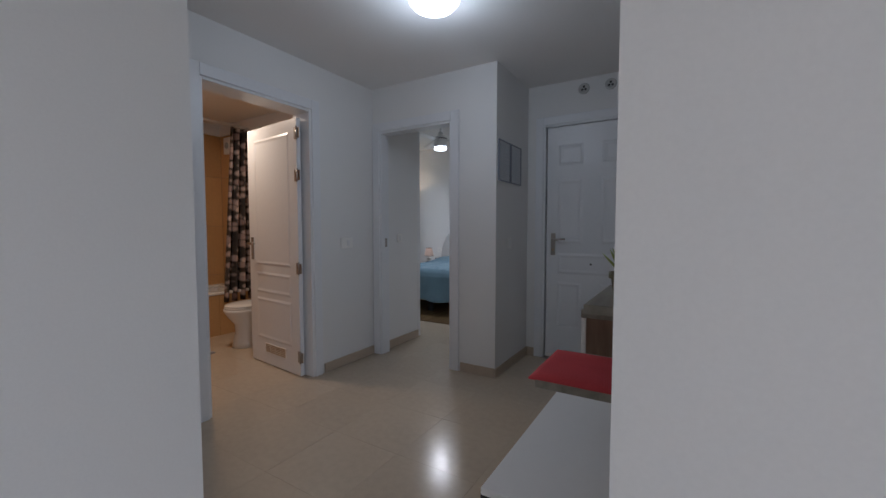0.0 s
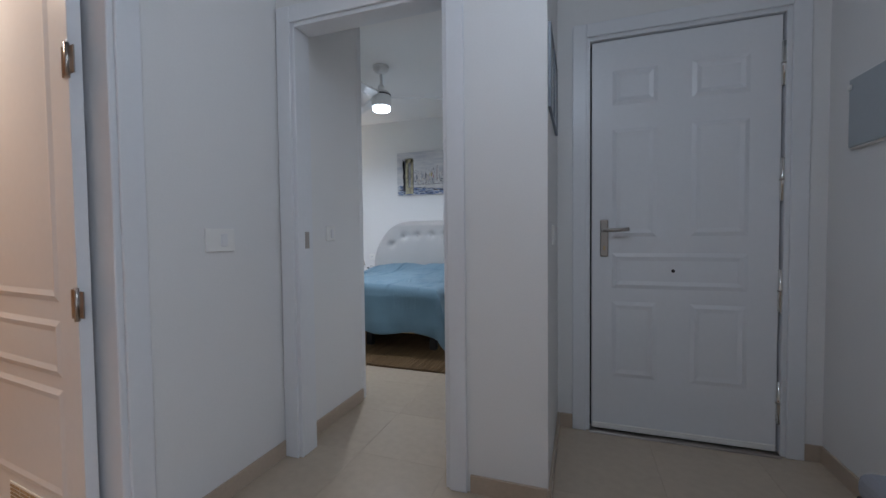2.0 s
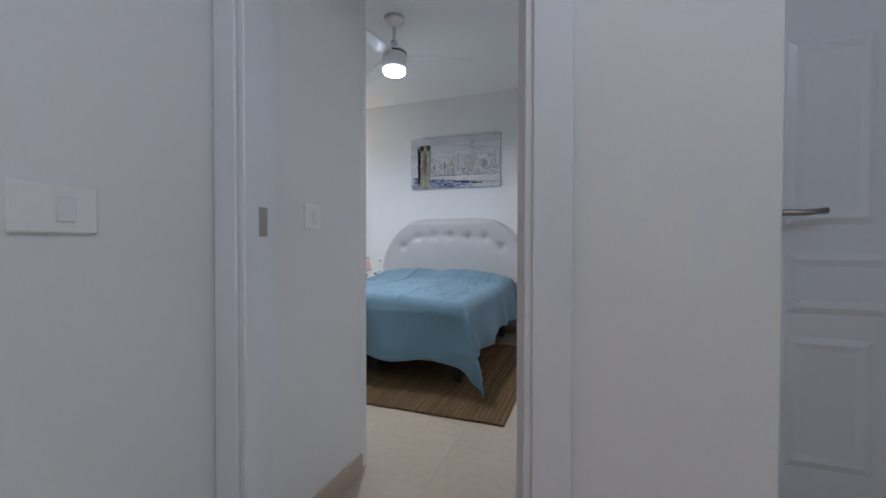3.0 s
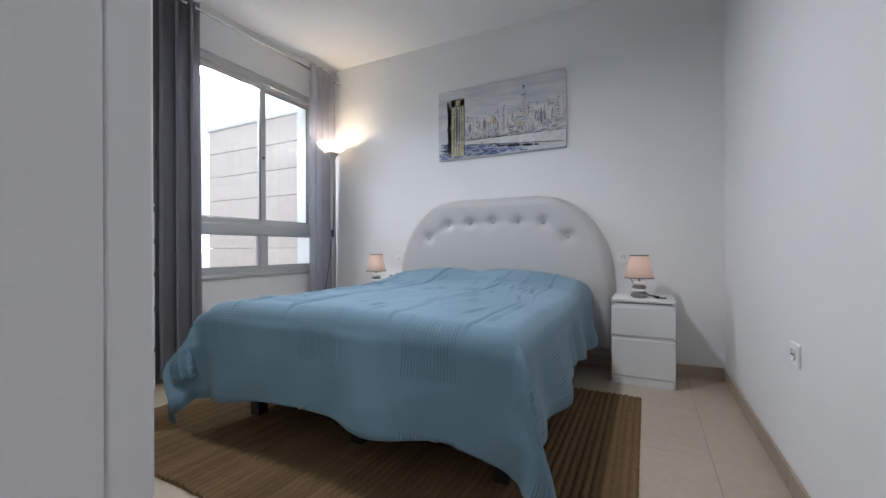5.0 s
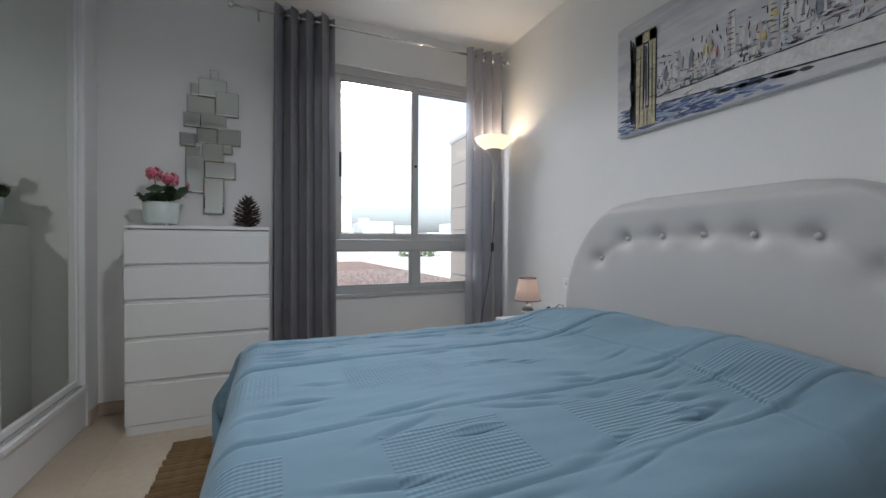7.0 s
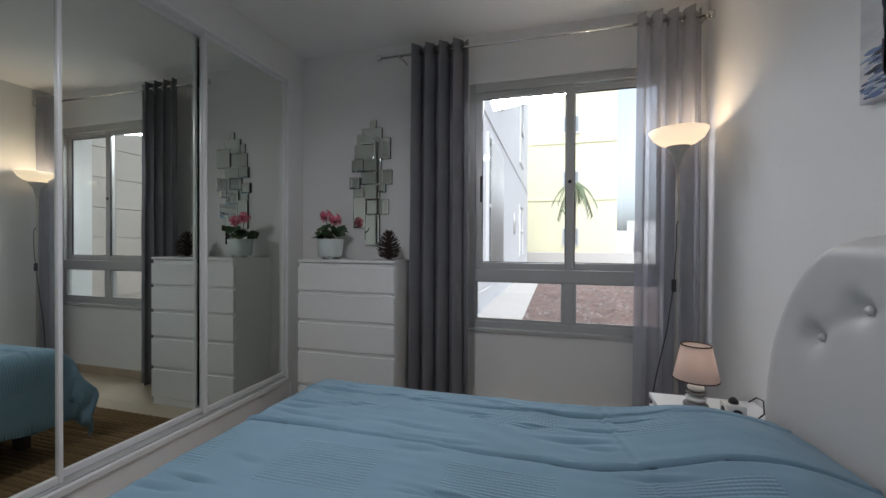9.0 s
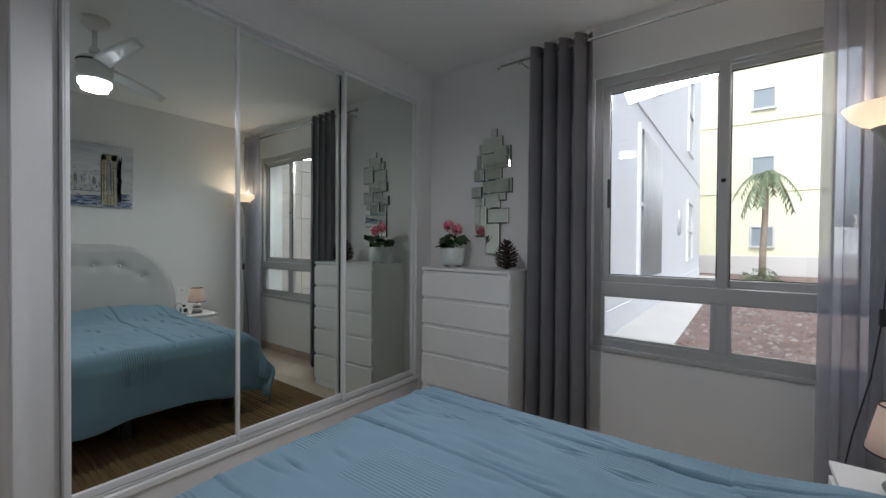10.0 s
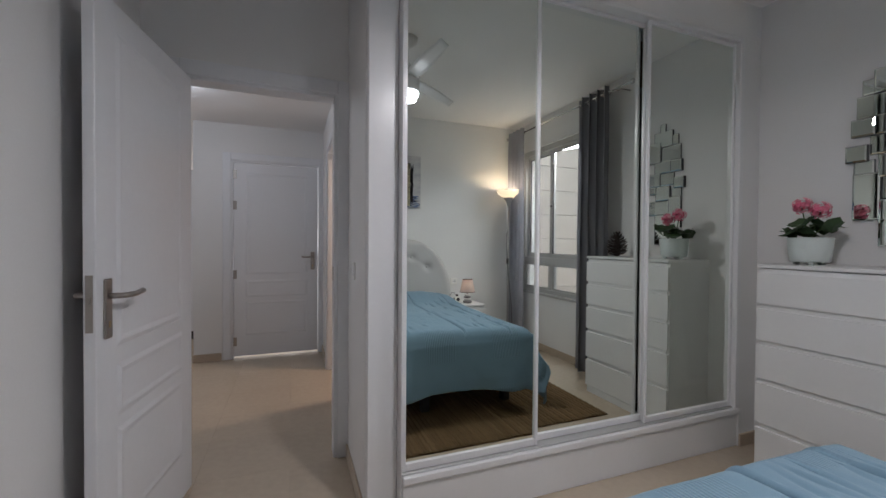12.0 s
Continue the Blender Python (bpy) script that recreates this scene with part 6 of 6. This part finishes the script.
part("basin", basin, CERAM, tub)


def pebble_print():
    m, t, b = nodes_of("pebble_print_curtain")
    tc = t.nodes.new("ShaderNodeTexCoord")
    mp = t.nodes.new("ShaderNodeMapping")
    mp.inputs["Scale"].default_value = (0.4, 1.0, 1.25)
    vo = t.nodes.new("ShaderNodeTexVoronoi")
    vo.inputs["Scale"].default_value, vo.inputs["Randomness"].default_value = 10, 0.6
    t.links.new(mp.outputs[0], vo.inputs["Vector"])
    t.links.new(tc.outputs["Object"], mp.inputs[0])
    sp_, r = t.nodes.new("ShaderNodeSeparateColor"), t.nodes.new("ShaderNodeValToRGB")
    r.color_ramp.elements[0].color, r.color_ramp.elements[1].color = (0.24, 0.17, 0.16, 1), (0.72, 0.60, 0.55, 1)
    e = r.color_ramp.elements.new(0.5)
    e.color = (0.44, 0.34, 0.31, 1)
    t.links.new(vo.outputs["Color"], sp_.inputs[0])
    t.links.new(sp_.outputs[0], r.inputs[0])
    r2 = t.nodes.new("ShaderNodeMapRange")
    r2.inputs[1].default_value, r2.inputs[2].default_value = 0.56, 0.36
    r2.inputs[3].default_value = 0.06
    t.links.new(vo.outputs["Distance"], r2.inputs[0])
    mul = t.nodes.new("ShaderNodeVectorMath")
    mul.operation = "SCALE"
    t.links.new(r.outputs[0], mul.inputs[0])
    t.links.new(r2.outputs[0], mul.inputs["Scale"])
    t.links.new(mul.outputs[0], b.inputs["Base Color"])
    b.inputs["Roughness"].default_value = 0.6
    return m


sc_ = thing("shower_curtain", pose(-4.27, 2.745, 0), "shower curtain printed with brown and grey pebbles", "shower curtain")
part("drape", sheet(B(), 60, 14, lambda u, v: (0.035 * math.sin(u * 2 * math.pi * 4) * (0.8 + 0.4 * (1 - v)), (u - 0.5) * (0.27 + 0.12 * (1 - v)) - 0.07 * (1 - v), 0.36 + 1.93 * v), 0.0015), pebble_print(), sc_)
rd = thing("shower_rail", pose(-4.27, 0, 2.31), "white shower curtain rail", "rail")
part("rail", tube(B(), [(0, BS, 0), (0, BN - 0.002, 0)], 0.011, 10), PLASTIC, rd)
for k in range(6):
    part("ring", tube(B(), [(0.012 * math.cos(a), 2.655 + 0.035 * k, 0.012 * math.sin(a) - 0.004) for a in (math.pi * q / 6 for q in range(13))], 0.002, 6), PLASTIC, rd)

to = thing("toilet", pose(-3.69, 2.80, 0), "white ceramic toilet with closed lid", "toilet")
part("pedestal", lathe(B(), [(0, 0), (0.125, 0), (0.12, 0.05), (0.10, 0.15), (0.105, 0.23), (0.15, 0.30), (0.178, 0.36), (0.182, 0.385), (0, 0.386)], (0, -0.40, 0), 32, (1.0, 1.32)), CERAM, to)
part("seat", lathe(B(), [(0, 0.388), (0.18, 0.388), (0.186, 0.395), (0.184, 0.404), (0, 0.404)], (0, -0.39, 0), 32, (1.0, 1.30)), CERAM, to)
part("lid", lathe(B(), [(0, 0.407), (0.182, 0.407), (0.187, 0.414), (0.18, 0.424), (0.12, 0.434), (0, 0.438)], (0, -0.39, 0), 32, (1.0, 1.28)), CERAM, to)
part("cistern", bx(B(), (-0.19, -0.175, 0.37), (0.19, 0.0, 0.76), 0.025, 3), CERAM, to)
part("cistern_lid", bx(B(), (-0.2, -0.185, 0.76), (0.2, 0.005, 0.795), 0.012, 2), CERAM, to)
part("flush_button", lathe(B(), [(0, 0.012), (0.02, 0.01), (0.022, 0), (0, 0)], (0, -0.09, 0.795), 16), CHROME, to)
vf = thing("extractor_fan", pose(-4.72, BN, 2.16), "white bathroom extractor fan high on the tiles", "extractor fan")
part("housing", bx(B(), (-0.07, -0.04, -0.09), (0.07, 0, 0.11), 0.008, 2), PLASTIC, vf)
part("grille", lathe(B(), [(0, 0.004), (0.035, 0.004), (0.04, 0), (0, 0)], n=20), PANELG, vf).matrix_basis = pose(0, -0.04, 0.01, 90)
MATG = surface("grey_bath_mat", (0.33, 0.32, 0.34), 0.95, amount=0.2, scale=10, fine=300, bump=0.8, depth=0.004)
mt_ = thing("bath_mat", pose(-3.98, 1.72, 0), "grey cotton bath mat beside the tub", "bath mat")
part("mat", bx(B(), (-0.28, -0.36, 0), (0.28, 0.34, 0.012), 0.005, 2), MATG, mt_)
bl_ = thing("ceiling_light", pose(-3.40, 1.82, HALL_Z), "lit round white dome ceiling light in the bathroom", "ceiling light", "ceiling lights")
part("base", lathe(B(), [(0, 0), (0.12, 0), (0.122, -0.012), (0.11, -0.018), (0, -0.018)], n=28), GLOSS, bl_)
part("dome", lathe(B(), [(0.112, -0.018), (0.105, -0.05), (0.08, -0.075), (0, -0.09)], n=28), DOME, bl_)


# ---- floor tiles ----
def floor_tiles():
    s = 0.45
    me = bpy.data.meshes.new("tile")
    bm = bx(B(), (0.0004, 0.0004, -0.01), (s - 0.0004, s - 0.0004, 0.0), 0.0003)
    bm.to_mesh(me)
    bm.free()
    me.materials.append(TILE)
    for i in range(-12, 2):
        for j in range(-2, 15):
            x, y = -0.30 + i * s, 0.28 + j * s
            inside = (-2.75 < x + s and x < 0.0 and y < 3.6) or (x + s > -4.9 and x < -1.4 and 2.6 < y + s and y < 6.5) or (-5.1 < x < -2.3 and 0.6 < y + s and y < 3.0)
            if inside:
                o = new("tile", me)
                o.parent = FLOOR
                o.matrix_basis = pose(x, y, 0)


floor_tiles()
